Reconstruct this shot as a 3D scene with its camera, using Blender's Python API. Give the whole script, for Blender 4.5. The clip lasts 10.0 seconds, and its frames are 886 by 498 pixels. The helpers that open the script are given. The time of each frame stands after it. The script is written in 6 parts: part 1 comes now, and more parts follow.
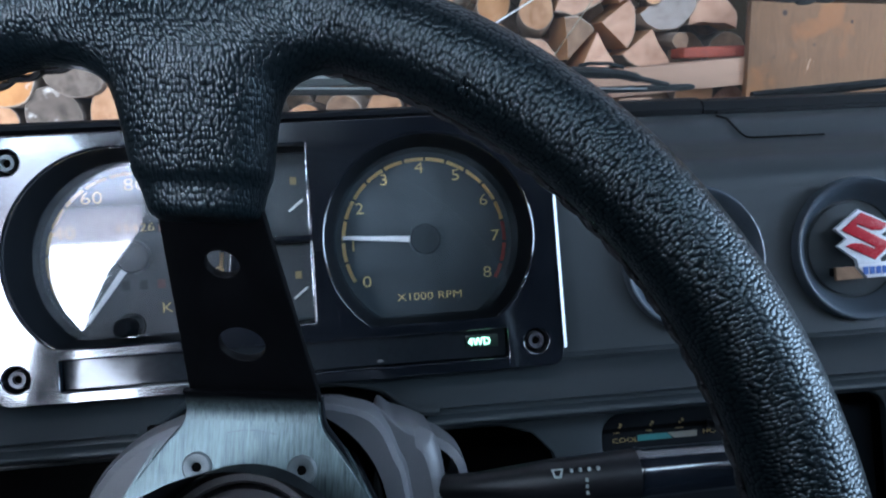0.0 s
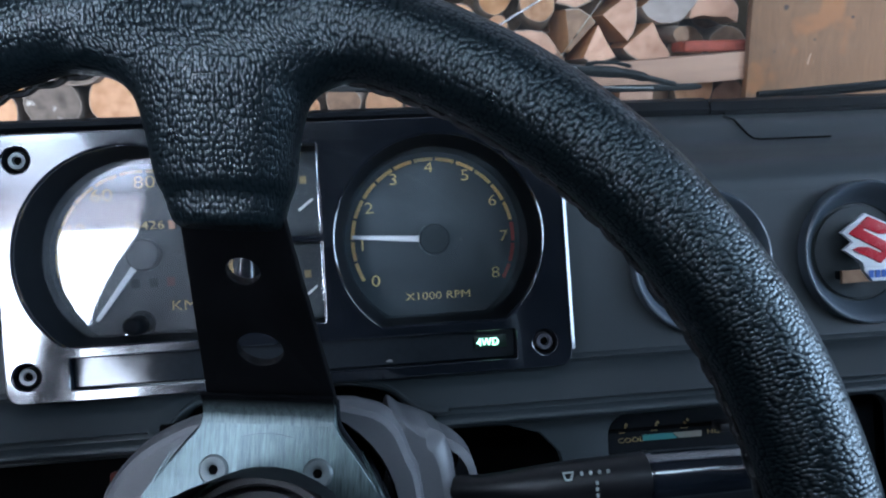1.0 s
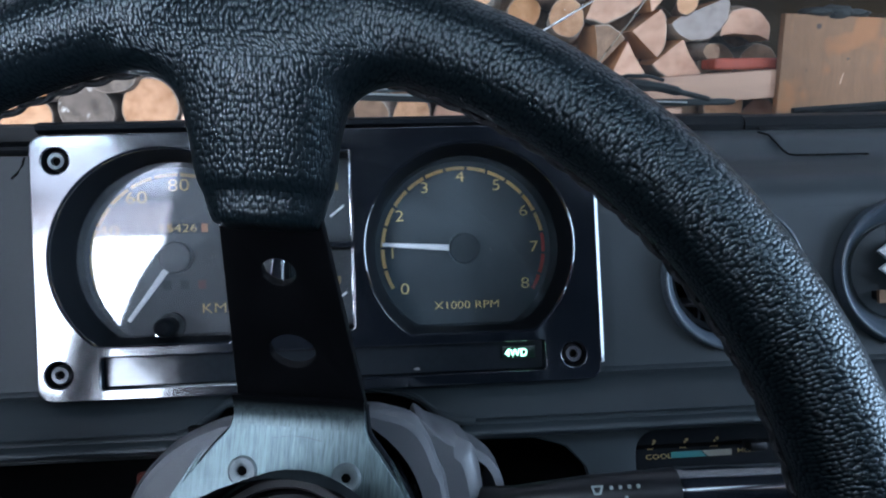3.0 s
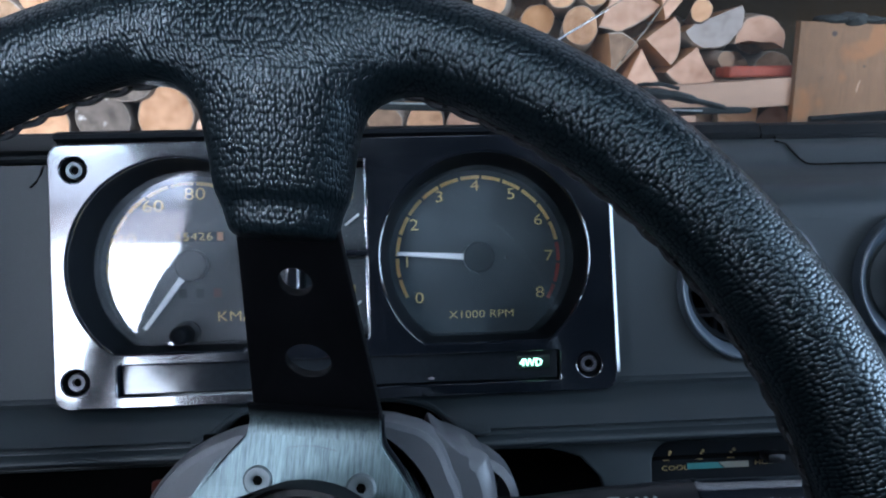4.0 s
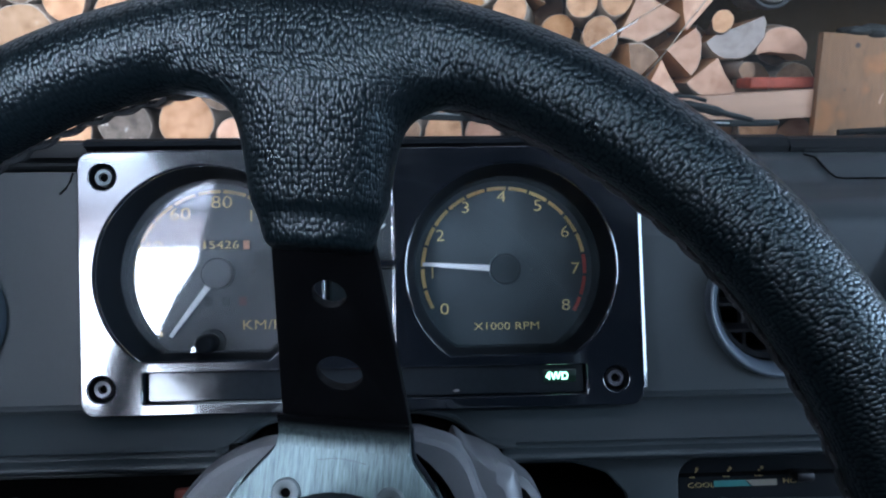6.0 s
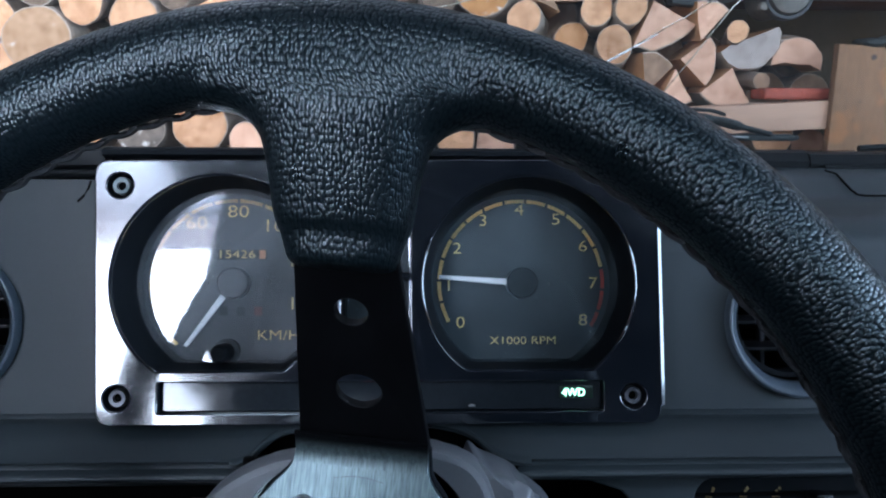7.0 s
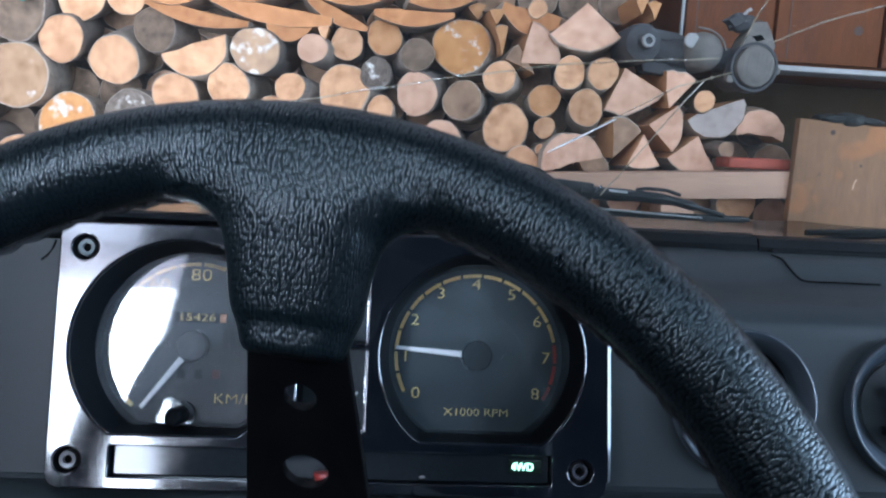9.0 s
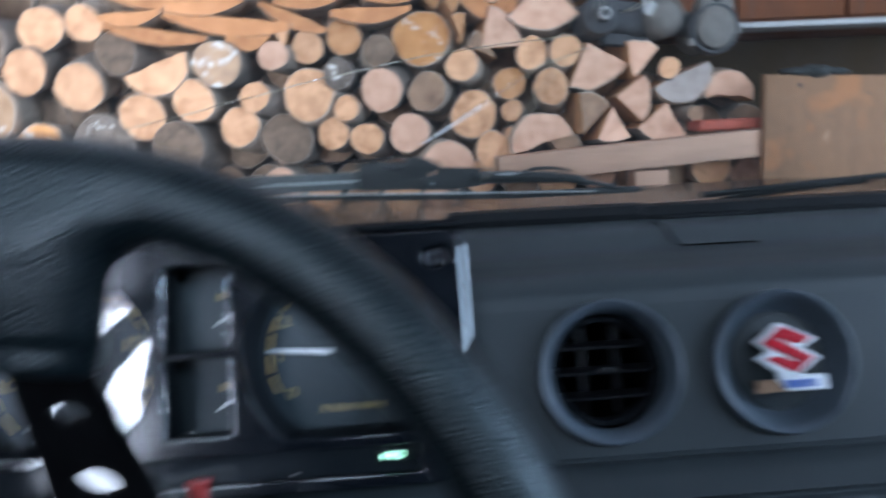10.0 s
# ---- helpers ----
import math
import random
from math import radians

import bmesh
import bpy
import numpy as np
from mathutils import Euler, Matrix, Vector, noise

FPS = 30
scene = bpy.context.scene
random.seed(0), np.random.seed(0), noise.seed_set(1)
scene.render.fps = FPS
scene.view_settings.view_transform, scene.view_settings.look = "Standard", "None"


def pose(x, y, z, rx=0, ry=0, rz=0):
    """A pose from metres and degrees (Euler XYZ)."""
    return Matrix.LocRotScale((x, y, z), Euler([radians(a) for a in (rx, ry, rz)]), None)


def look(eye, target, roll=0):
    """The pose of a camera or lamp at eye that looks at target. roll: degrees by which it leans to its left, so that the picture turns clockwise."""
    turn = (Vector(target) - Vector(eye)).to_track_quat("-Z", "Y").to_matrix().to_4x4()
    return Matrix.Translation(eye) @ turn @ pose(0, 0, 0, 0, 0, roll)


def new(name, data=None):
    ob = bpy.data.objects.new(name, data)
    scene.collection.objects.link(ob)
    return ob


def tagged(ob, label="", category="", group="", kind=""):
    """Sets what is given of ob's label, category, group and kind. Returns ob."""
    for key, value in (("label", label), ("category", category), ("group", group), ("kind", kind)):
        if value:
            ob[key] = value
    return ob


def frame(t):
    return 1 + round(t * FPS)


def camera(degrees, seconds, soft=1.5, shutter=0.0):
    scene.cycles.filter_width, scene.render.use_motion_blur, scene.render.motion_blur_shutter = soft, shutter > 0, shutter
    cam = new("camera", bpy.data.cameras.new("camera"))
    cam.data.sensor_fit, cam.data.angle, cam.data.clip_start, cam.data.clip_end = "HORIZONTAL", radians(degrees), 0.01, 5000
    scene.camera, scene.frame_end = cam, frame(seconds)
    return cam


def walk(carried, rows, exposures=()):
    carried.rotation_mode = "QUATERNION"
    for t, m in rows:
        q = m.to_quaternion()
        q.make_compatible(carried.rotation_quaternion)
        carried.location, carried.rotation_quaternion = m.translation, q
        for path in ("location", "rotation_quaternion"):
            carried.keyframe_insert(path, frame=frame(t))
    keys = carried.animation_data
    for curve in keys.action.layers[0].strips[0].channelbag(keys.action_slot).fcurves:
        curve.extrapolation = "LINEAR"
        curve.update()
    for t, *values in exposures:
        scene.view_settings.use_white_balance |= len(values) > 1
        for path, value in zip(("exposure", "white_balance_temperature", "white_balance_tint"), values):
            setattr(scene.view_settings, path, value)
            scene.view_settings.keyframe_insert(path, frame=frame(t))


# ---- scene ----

# The car's own frame: x to the right, y into the dashboard, z up along the instrument face, which leans back by 15 degrees.
CAR = pose(0, 0, 1.0, -15, 0, 0)

cam = camera(60.60, 10.0, soft=2.1, shutter=0.8)
# seconds, place in the car's frame (m), yaw, pitch, roll (degrees)
PATH = [
    (0.0, 0.0438, -0.4053, 0.0443, -6.04, 1.12, -3.73),
    (0.5, 0.0409, -0.4062, 0.0466, -6.42, 0.10, -3.83),
    (1.0, 0.0368, -0.4060, 0.0505, -6.28, 0.34, -3.23),
    (1.5, 0.0350, -0.4040, 0.0498, -5.82, 0.92, -2.87),
    (2.0, 0.0353, -0.4051, 0.0490, -5.39, 1.10, -2.46),
    (2.5, 0.0338, -0.4047, 0.0478, -5.04, 1.22, -2.10),
    (4.0, 0.0317, -0.4042, 0.0489, -3.67, 2.05, -1.75),
    (4.5, 0.0301, -0.4034, 0.0479, -3.31, 2.29, -1.64),
    (5.0, 0.0294, -0.4035, 0.0481, -2.99, 2.42, -1.45),
    (5.5, 0.0283, -0.4031, 0.0486, -2.79, 2.59, -1.31),
    (7.0, 0.0213, -0.3990, 0.0552, -1.89, 3.08, -0.09),
    (7.5, 0.0295, -0.3949, 0.0468, -1.32, 3.68, -0.06),
    (7.6, 0.0253, -0.3912, 0.0503, -1.42, 3.55, -0.10),
    (7.7, 0.0221, -0.3906, 0.0540, -1.10, 3.82, -0.08),
    (7.8, 0.0166, -0.3974, 0.0618, -1.35, 4.70, 0.28),
    (7.9, 0.0147, -0.4046, 0.0627, -1.71, 6.26, 0.19),
    (8.0, 0.0167, -0.4063, 0.0640, -1.77, 6.68, 0.19),
    (8.5, 0.0203, -0.4078, 0.0634, -2.94, 6.74, 0.54),
    (9.0, 0.0270, -0.4129, 0.0686, -4.03, 6.68, 2.09),
    (9.3, 0.0298, -0.4183, 0.0778, -3.76, 6.45, 1.06),
    (9.5, 0.0498, -0.4157, 0.0676, -3.26, 6.61, 0.51),
    (9.6, 0.0612, -0.4139, 0.0661, -3.16, 6.04, -0.02),
    (9.7, 0.0683, -0.4150, 0.0669, -3.08, 5.74, -0.52),
    (9.8, 0.0784, -0.4158, 0.0657, -3.11, 5.80, -1.10),
    (9.9, 0.0899, -0.4207, 0.0653, -2.96, 5.93, -1.74),
    (10.0, 0.1137, -0.4278, 0.0690, -3.23, 5.97, -3.61),
]


def held(x, y, z, yaw, pitch, roll):
    return CAR @ pose(x, y, z, 0, 0, yaw) @ pose(0, 0, 0, 90 + pitch) @ pose(0, 0, 0, 0, 0, roll)


walk(cam, [(t, held(x, y, z, yaw, pitch, roll)) for t, x, y, z, yaw, pitch, roll in PATH],
     exposures=[(0.0, 0.14, 6050, 20), (10.0, 0.14, 6050, 20)])

# ---------------------------------------------------------------- light
world = bpy.data.worlds.new("overcast_sky")
scene.world = world
world.use_nodes = True
wn = world.node_tree
sky = wn.nodes.new("ShaderNodeTexSky")
sky.sky_type = "NISHITA"
sky.sun_disc = False
sky.sun_elevation, sky.sun_rotation = radians(35), radians(200)
wn.links.new(sky.outputs[0], wn.nodes["Background"].inputs[0])
wn.nodes["Background"].inputs[1].default_value = 0.15


def opening_lamp(name, m, wide, high, watts, colour):
    data = bpy.data.lights.new(name, "AREA")
    data.shape, data.size, data.size_y, data.energy, data.color = "RECTANGLE", wide, high, watts, colour
    ob = new(name, data)
    ob.matrix_world = m
    return ob


# daylight in the shed's open end, and fill lamps added at unseen openings
opening_lamp("shed_opening_daylight", look((-0.4, -4.2, 1.30), (-0.4, 0, 1.30)), 5.6, 2.3, 1100, (0.72, 0.87, 1.0))
# dim strip lamp added for the paler band reflected in the dial
opening_lamp("shed_opening_daylight", look((-0.4, -4.2, 2.575), (-0.4, 0, 2.575)), 5.6, 0.24, 12, (0.80, 0.85, 1.0))
opening_lamp("left_fill", look((-3.38, -2.2, 1.35), (0, -2.2, 1.35)), 2.6, 1.9, 30, (0.70, 0.86, 1.0))
opening_lamp("overhead_fill", look((-0.7, -2.6, 2.70), (-0.7, -2.6, 0)), 2.4, 1.6, 210, (0.62, 0.86, 1.0))
opening_lamp("overhead_fill", look((1.75, -2.6, 2.70), (1.75, -2.6, 0)), 1.7, 1.6, 75, (0.60, 0.85, 1.0))
opening_lamp("right_fill", look((3.38, -1.2, 1.5), (0, -1.2, 1.5)), 2.4, 1.5, 142, (0.54, 0.79, 1.0))


# ---------------------------------------------------------------- materials
def surface(name, colour, rough=0.5, metal=0.0, vary=0.15, scale=20.0, fine=400.0, bump=0.15, depth=0.0004, spec=0.5, coat=0.0,
            stretch=(1, 1, 1), second=None, patch=0.0, patch_scale=6.0, per_object=0.0):
    """A principled surface with broad and fine variation of colour and gloss, and a fine relief."""
    m = bpy.data.materials.new(name)
    m.use_nodes = True
    n, l = m.node_tree.nodes, m.node_tree.links
    b = n["Principled BSDF"]
    b.inputs["Metallic"].default_value = metal
    b.inputs["Specular IOR Level"].default_value = spec
    b.inputs["Coat Weight"].default_value = coat
    b.inputs["Coat Roughness"].default_value = 0.05
    co = n.new("ShaderNodeTexCoord")
    mp = n.new("ShaderNodeMapping")
    mp.inputs["Scale"].default_value = stretch
    l.new(co.outputs["Object"], mp.inputs[0])
    broad = n.new("ShaderNodeTexNoise")
    broad.inputs["Scale"].default_value, broad.inputs["Detail"].default_value = scale, 4
    grain = n.new("ShaderNodeTexNoise")
    grain.inputs["Scale"].default_value, grain.inputs["Detail"].default_value = fine, 3
    l.new(mp.outputs[0], broad.inputs[0])
    l.new(mp.outputs[0], grain.inputs[0])
    both = n.new("ShaderNodeMath")
    both.operation = "ADD"
    l.new(broad.outputs[0], both.inputs[0])
    l.new(grain.outputs[0], both.inputs[1])
    ramp = n.new("ShaderNodeMapRange")
    ramp.inputs[1].default_value, ramp.inputs[2].default_value = 0.6, 1.4
    ramp.inputs[3].default_value, ramp.inputs[4].default_value = 1 - vary, 1 + vary
    l.new(both.outputs[0], ramp.inputs[0])
    mul = n.new("ShaderNodeMix")
    mul.data_type, mul.blend_type = "RGBA", "MULTIPLY"
    mul.inputs[0].default_value = 1
    mul.inputs[6].default_value = (*colour, 1)
    l.new(ramp.outputs[0], mul.inputs[7])
    out = mul.outputs[2]
    if second:
        pn = n.new("ShaderNodeTexNoise")
        pn.inputs["Scale"].default_value, pn.inputs["Detail"].default_value = patch_scale, 5
        l.new(co.outputs["Object"], pn.inputs[0])
        pr = n.new("ShaderNodeMapRange")
        pr.inputs[1].default_value, pr.inputs[2].default_value = patch, patch + 0.06
        l.new(pn.outputs[0], pr.inputs[0])
        mx = n.new("ShaderNodeMix")
        mx.data_type = "RGBA"
        mx.inputs[7].default_value = (*second, 1)
        l.new(pr.outputs[0], mx.inputs[0])
        l.new(out, mx.inputs[6])
        out = mx.outputs[2]
    if per_object:
        info = n.new("ShaderNodeObjectInfo")
        hv = n.new("ShaderNodeHueSaturation")
        vr = n.new("ShaderNodeMapRange")
        vr.inputs[3].default_value, vr.inputs[4].default_value = 1 - per_object, 1 + per_object
        l.new(info.outputs["Random"], vr.inputs[0])
        l.new(vr.outputs[0], hv.inputs["Value"])
        l.new(out, hv.inputs["Color"])
        out = hv.outputs[0]
    l.new(out, b.inputs["Base Color"])
    rr = n.new("ShaderNodeMapRange")
    rr.inputs[1].default_value, rr.inputs[2].default_value = 0.6, 1.4
    rr.inputs[3].default_value, rr.inputs[4].default_value = max(rough - 0.08, 0.02), min(rough + 0.08, 1)
    l.new(both.outputs[0], rr.inputs[0])
    l.new(rr.outputs[0], b.inputs["Roughness"])
    if bump:
        bp = n.new("ShaderNodeBump")
        bp.inputs["Strength"].default_value, bp.inputs["Distance"].default_value = bump, depth
        l.new(grain.outputs[0], bp.inputs["Height"])
        l.new(bp.outputs[0], b.inputs["Normal"])
    return m


def leather_surface(name, along=900.0, across=600.0, depth=0.00017):
    """Black pebbled leather: small domed pebbles with creases between them, laid along the skin by its own grain coordinates."""
    m = bpy.data.materials.new(name)
    m.use_nodes = True
    n, l = m.node_tree.nodes, m.node_tree.links
    b = n["Principled BSDF"]
    b.inputs["Base Color"].default_value = (0.0045, 0.0080, 0.0100, 1)
    b.inputs["Specular Tint"].default_value = (0.80, 0.96, 1.0, 1)
    at = n.new("ShaderNodeAttribute")
    at.attribute_name = "grain"
    warp = n.new("ShaderNodeTexNoise")
    warp.inputs["Scale"].default_value, warp.inputs["Detail"].default_value = 210, 1
    add = n.new("ShaderNodeVectorMath")
    add.operation = "MULTIPLY_ADD"
    add.inputs[1].default_value = (0.0005, 0.0005, 0.0)
    l.new(at.outputs["Vector"], warp.inputs[0])
    l.new(warp.outputs["Color"], add.inputs[0])
    l.new(at.outputs["Vector"], add.inputs[2])
    mp = n.new("ShaderNodeMapping")
    mp.inputs["Scale"].default_value = (along, across, 1)
    l.new(add.outputs[0], mp.inputs[0])
    v = n.new("ShaderNodeTexVoronoi")
    v.voronoi_dimensions, v.feature = "2D", "SMOOTH_F1"
    v.inputs["Smoothness"].default_value = 0.08
    v.inputs["Scale"].default_value, v.inputs["Randomness"].default_value = 1.0, 0.75
    l.new(mp.outputs[0], v.inputs["Vector"])
    square = n.new("ShaderNodeMath")
    square.operation = "MULTIPLY"
    l.new(v.outputs["Distance"], square.inputs[0])
    l.new(v.outputs["Distance"], square.inputs[1])
    dome = n.new("ShaderNodeMapRange")
    dome.inputs[1].default_value, dome.inputs[2].default_value = 0.0, 0.42
    dome.inputs[3].default_value, dome.inputs[4].default_value = 1.0, 0.0
    l.new(square.outputs[0], dome.inputs[0])
    fine = n.new("ShaderNodeTexNoise")
    fine.inputs["Scale"].default_value, fine.inputs["Detail"].default_value = 1900, 2
    l.new(at.outputs["Vector"], fine.inputs[0])
    relief = n.new("ShaderNodeMath")
    relief.operation = "MULTIPLY_ADD"
    relief.inputs[1].default_value = 0.15
    l.new(fine.outputs[0], relief.inputs[0])
    l.new(dome.outputs[0], relief.inputs[2])
    bp = n.new("ShaderNodeBump")
    bp.inputs["Strength"].default_value, bp.inputs["Distance"].default_value = 1.0, depth
    l.new(relief.outputs[0], bp.inputs["Height"])
    l.new(bp.outputs[0], b.inputs["Normal"])
    g = n.new("ShaderNodeTexNoise")
    g.inputs["Scale"].default_value, g.inputs["Detail"].default_value = 55, 3
    l.new(at.outputs["Vector"], g.inputs[0])
    wear = n.new("ShaderNodeMapRange")
    wear.inputs[1].default_value, wear.inputs[2].default_value = 0.3, 0.7
    wear.inputs[3].default_value, wear.inputs[4].default_value = 0.27, 0.35
    l.new(g.outputs[0], wear.inputs[0])
    l.new(wear.outputs[0], b.inputs["Roughness"])
    sp = n.new("ShaderNodeMapRange")
    sp.inputs[1].default_value, sp.inputs[2].default_value = 0.15, 0.75
    sp.inputs[3].default_value, sp.inputs[4].default_value = 0.17, 0.62
    l.new(dome.outputs[0], sp.inputs[0])
    l.new(sp.outputs[0], b.inputs["Specular IOR Level"])
    b.inputs["Coat Weight"].default_value, b.inputs["Coat Roughness"].default_value = 0.22, 0.12
    l.new(bp.outputs[0], b.inputs["Coat Normal"])
    return m


def clear_pane(name, tint=(1, 1, 1), haze=0.02, gain=1.0, dust=0.0, film_colour=(0.75, 0.78, 0.82)):
    """A thin clear pane: see-through, with Fresnel gloss on it. dust: a diffuse film, for real dust and for painted
    veil and glint.
    """
    m = bpy.data.materials.new(name)
    m.use_nodes = True
    n, l = m.node_tree.nodes, m.node_tree.links
    n.remove(n["Principled BSDF"])
    clear, gloss, mix, fr = (n.new("ShaderNodeBsdfTransparent"), n.new("ShaderNodeBsdfGlossy"), n.new("ShaderNodeMixShader"), n.new("ShaderNodeLayerWeight"))
    clear.inputs[0].default_value = (*tint, 1)
    gloss.inputs["Roughness"].default_value = haze
    fr.inputs["Blend"].default_value = 0.5
    p5, k = n.new("ShaderNodeMath"), n.new("ShaderNodeMapRange")
    p5.operation = "POWER"
    p5.inputs[1].default_value = 5
    l.new(fr.outputs["Facing"], p5.inputs[0])
    k.inputs[3].default_value, k.inputs[4].default_value = 0.04 * gain, 1.0
    l.new(p5.outputs[0], k.inputs[0])
    l.new(k.outputs[0], mix.inputs[0])
    l.new(clear.outputs[0], mix.inputs[1])
    l.new(gloss.outputs[0], mix.inputs[2])
    out = mix.outputs[0]
    if dust:
        film, veil, spots = n.new("ShaderNodeBsdfDiffuse"), n.new("ShaderNodeMixShader"), n.new("ShaderNodeTexNoise")
        film.inputs[0].default_value = (*film_colour, 1)
        co, amount = n.new("ShaderNodeTexCoord"), n.new("ShaderNodeMapRange")
        spots.inputs["Scale"].default_value, spots.inputs["Detail"].default_value = 45, 5
        l.new(co.outputs["Object"], spots.inputs[0])
        amount.inputs[1].default_value, amount.inputs[2].default_value = 0.3, 0.8
        amount.inputs[3].default_value, amount.inputs[4].default_value = 0.4 * dust, 1.8 * dust
        l.new(spots.outputs[0], amount.inputs[0])
        l.new(amount.outputs[0], veil.inputs[0])
        l.new(out, veil.inputs[1])
        l.new(film.outputs[0], veil.inputs[2])
        out = veil.outputs[0]
    l.new(out, n["Material Output"].inputs[0])
    return m


def log_end(name, pale, dark, frost=0.0, rough=0.85):
    """Sawn wood across the grain: faint rings and cracks about the heart, blotches, perhaps white mould."""
    m = bpy.data.materials.new(name)
    m.use_nodes = True
    n, l = m.node_tree.nodes, m.node_tree.links
    b = n["Principled BSDF"]
    b.inputs["Specular IOR Level"].default_value = 0.25
    b.inputs["Roughness"].default_value = rough
    co = n.new("ShaderNodeTexCoord")
    info = n.new("ShaderNodeObjectInfo")
    mp = n.new("ShaderNodeMapping")
    mp.inputs["Scale"].default_value = (1, 0.05, 1)
    l.new(co.outputs["Object"], mp.inputs[0])
    rings = n.new("ShaderNodeTexWave")
    rings.wave_type, rings.rings_direction = "RINGS", "Y"
    rings.inputs["Scale"].default_value, rings.inputs["Distortion"].default_value = 42, 2.2
    rings.inputs["Detail"].default_value, rings.inputs["Detail Scale"].default_value = 2, 0.6
    l.new(mp.outputs[0], rings.inputs[0])
    off = n.new("ShaderNodeVectorMath")
    off.operation = "ADD"
    l.new(co.outputs["Object"], off.inputs[0])
    rnd = n.new("ShaderNodeMath")
    rnd.operation = "MULTIPLY"
    rnd.inputs[1].default_value = 40
    l.new(info.outputs["Random"], rnd.inputs[0])
    l.new(rnd.outputs[0], off.inputs[1])
    blot = n.new("ShaderNodeTexNoise")
    blot.inputs["Scale"].default_value, blot.inputs["Detail"].default_value, blot.inputs["Roughness"].default_value = 26, 6, 0.65
    l.new(off.outputs[0], blot.inputs[0])
    f = n.new("ShaderNodeMath")
    f.operation = "MULTIPLY_ADD"
    f.inputs[1].default_value = 0.055
    l.new(rings.outputs["Fac"], f.inputs[0])
    l.new(blot.outputs[0], f.inputs[2])
    r = n.new("ShaderNodeValToRGB")
    r.color_ramp.elements[0].position, r.color_ramp.elements[0].color = 0.33, (*dark, 1)
    r.color_ramp.elements[1].position, r.color_ramp.elements[1].color = 0.64, (*pale, 1)
    l.new(f.outputs[0], r.inputs[0])
    hv = n.new("ShaderNodeHueSaturation")
    vr = n.new("ShaderNodeMapRange")
    vr.inputs[3].default_value, vr.inputs[4].default_value = 0.82, 1.15
    l.new(info.outputs["Random"], vr.inputs[0])
    hv.inputs["Saturation"].default_value = 1.05
    l.new(vr.outputs[0], hv.inputs["Value"])
    l.new(r.outputs[0], hv.inputs["Color"])
    out = hv.outputs[0]
    if frost:
        fn = n.new("ShaderNodeTexNoise")
        fn.inputs["Scale"].default_value, fn.inputs["Detail"].default_value = 24, 4
        l.new(off.outputs[0], fn.inputs[0])
        fr = n.new("ShaderNodeMapRange")
        fr.inputs[1].default_value, fr.inputs[2].default_value = frost - 0.03, frost + 0.09
        l.new(fn.outputs[0], fr.inputs[0])
        mx = n.new("ShaderNodeMix")
        mx.data_type = "RGBA"
        mx.inputs[7].default_value = (0.63, 0.56, 0.50, 1)
        l.new(fr.outputs[0], mx.inputs[0])
        l.new(out, mx.inputs[6])
        out = mx.outputs[2]
    l.new(out, b.inputs["Base Color"])
    bp = n.new("ShaderNodeBump")
    bp.inputs["Strength"].default_value, bp.inputs["Distance"].default_value = 0.4, 0.003
    l.new(f.outputs[0], bp.inputs["Height"])
    l.new(bp.outputs[0], b.inputs["Normal"])
    return m


def glow(name, colour, strength):
    m = bpy.data.materials.new(name)
    m.use_nodes = True
    b = m.node_tree.nodes["Principled BSDF"]
    b.inputs["Base Color"].default_value = (*colour, 1)
    b.inputs["Emission Color"].default_value = (*colour, 1)
    b.inputs["Emission Strength"].default_value = strength
    return m


LEATHER = leather_surface("black_pebbled_leather")
THREAD = surface("black_thread", (0.02, 0.021, 0.023), 0.7, fine=2000)
BLACK_METAL = surface("black_coated_metal", (0.0025, 0.0025, 0.003), 0.5, vary=0.3, scale=60, fine=900, bump=0.05, spec=0.12)
BRUSHED = surface("brushed_aluminium", (0.125, 0.162, 0.164), 0.36, metal=1.0, vary=0.55, scale=60, fine=240, stretch=(14, 14, 0.7), bump=0.35, depth=0.0004)


def oversprayed(base, z0, z1, black):
    """Bare metal that turns gradually to black, between two distances from the hub."""
    m = base.copy()
    m.name = "aluminium_fading_to_black"
    n, l = m.node_tree.nodes, m.node_tree.links
    b = n["Principled BSDF"]
    split = n.new("ShaderNodeSeparateXYZ")
    l.new(n["Texture Coordinate"].outputs["Object"], split.inputs[0])
    fade = n.new("ShaderNodeMapRange")
    fade.interpolation_type = "SMOOTHSTEP"
    fade.inputs[1].default_value, fade.inputs[2].default_value = z0, z1
    l.new(split.outputs["Z"], fade.inputs[0])
    mx = n.new("ShaderNodeMix")
    mx.data_type = "RGBA"
    mx.inputs[7].default_value = (*black, 1)
    l.new(b.inputs["Base Color"].links[0].from_socket, mx.inputs[6])
    l.new(fade.outputs[0], mx.inputs[0])
    l.new(mx.outputs[2], b.inputs["Base Color"])
    bare = n.new("ShaderNodeMath")
    bare.operation = "SUBTRACT"
    bare.inputs[0].default_value = 1.0
    l.new(fade.outputs[0], bare.inputs[1])
    l.new(bare.outputs[0], b.inputs["Metallic"])
    b.inputs["Specular IOR Level"].default_value = 0.12
    return m


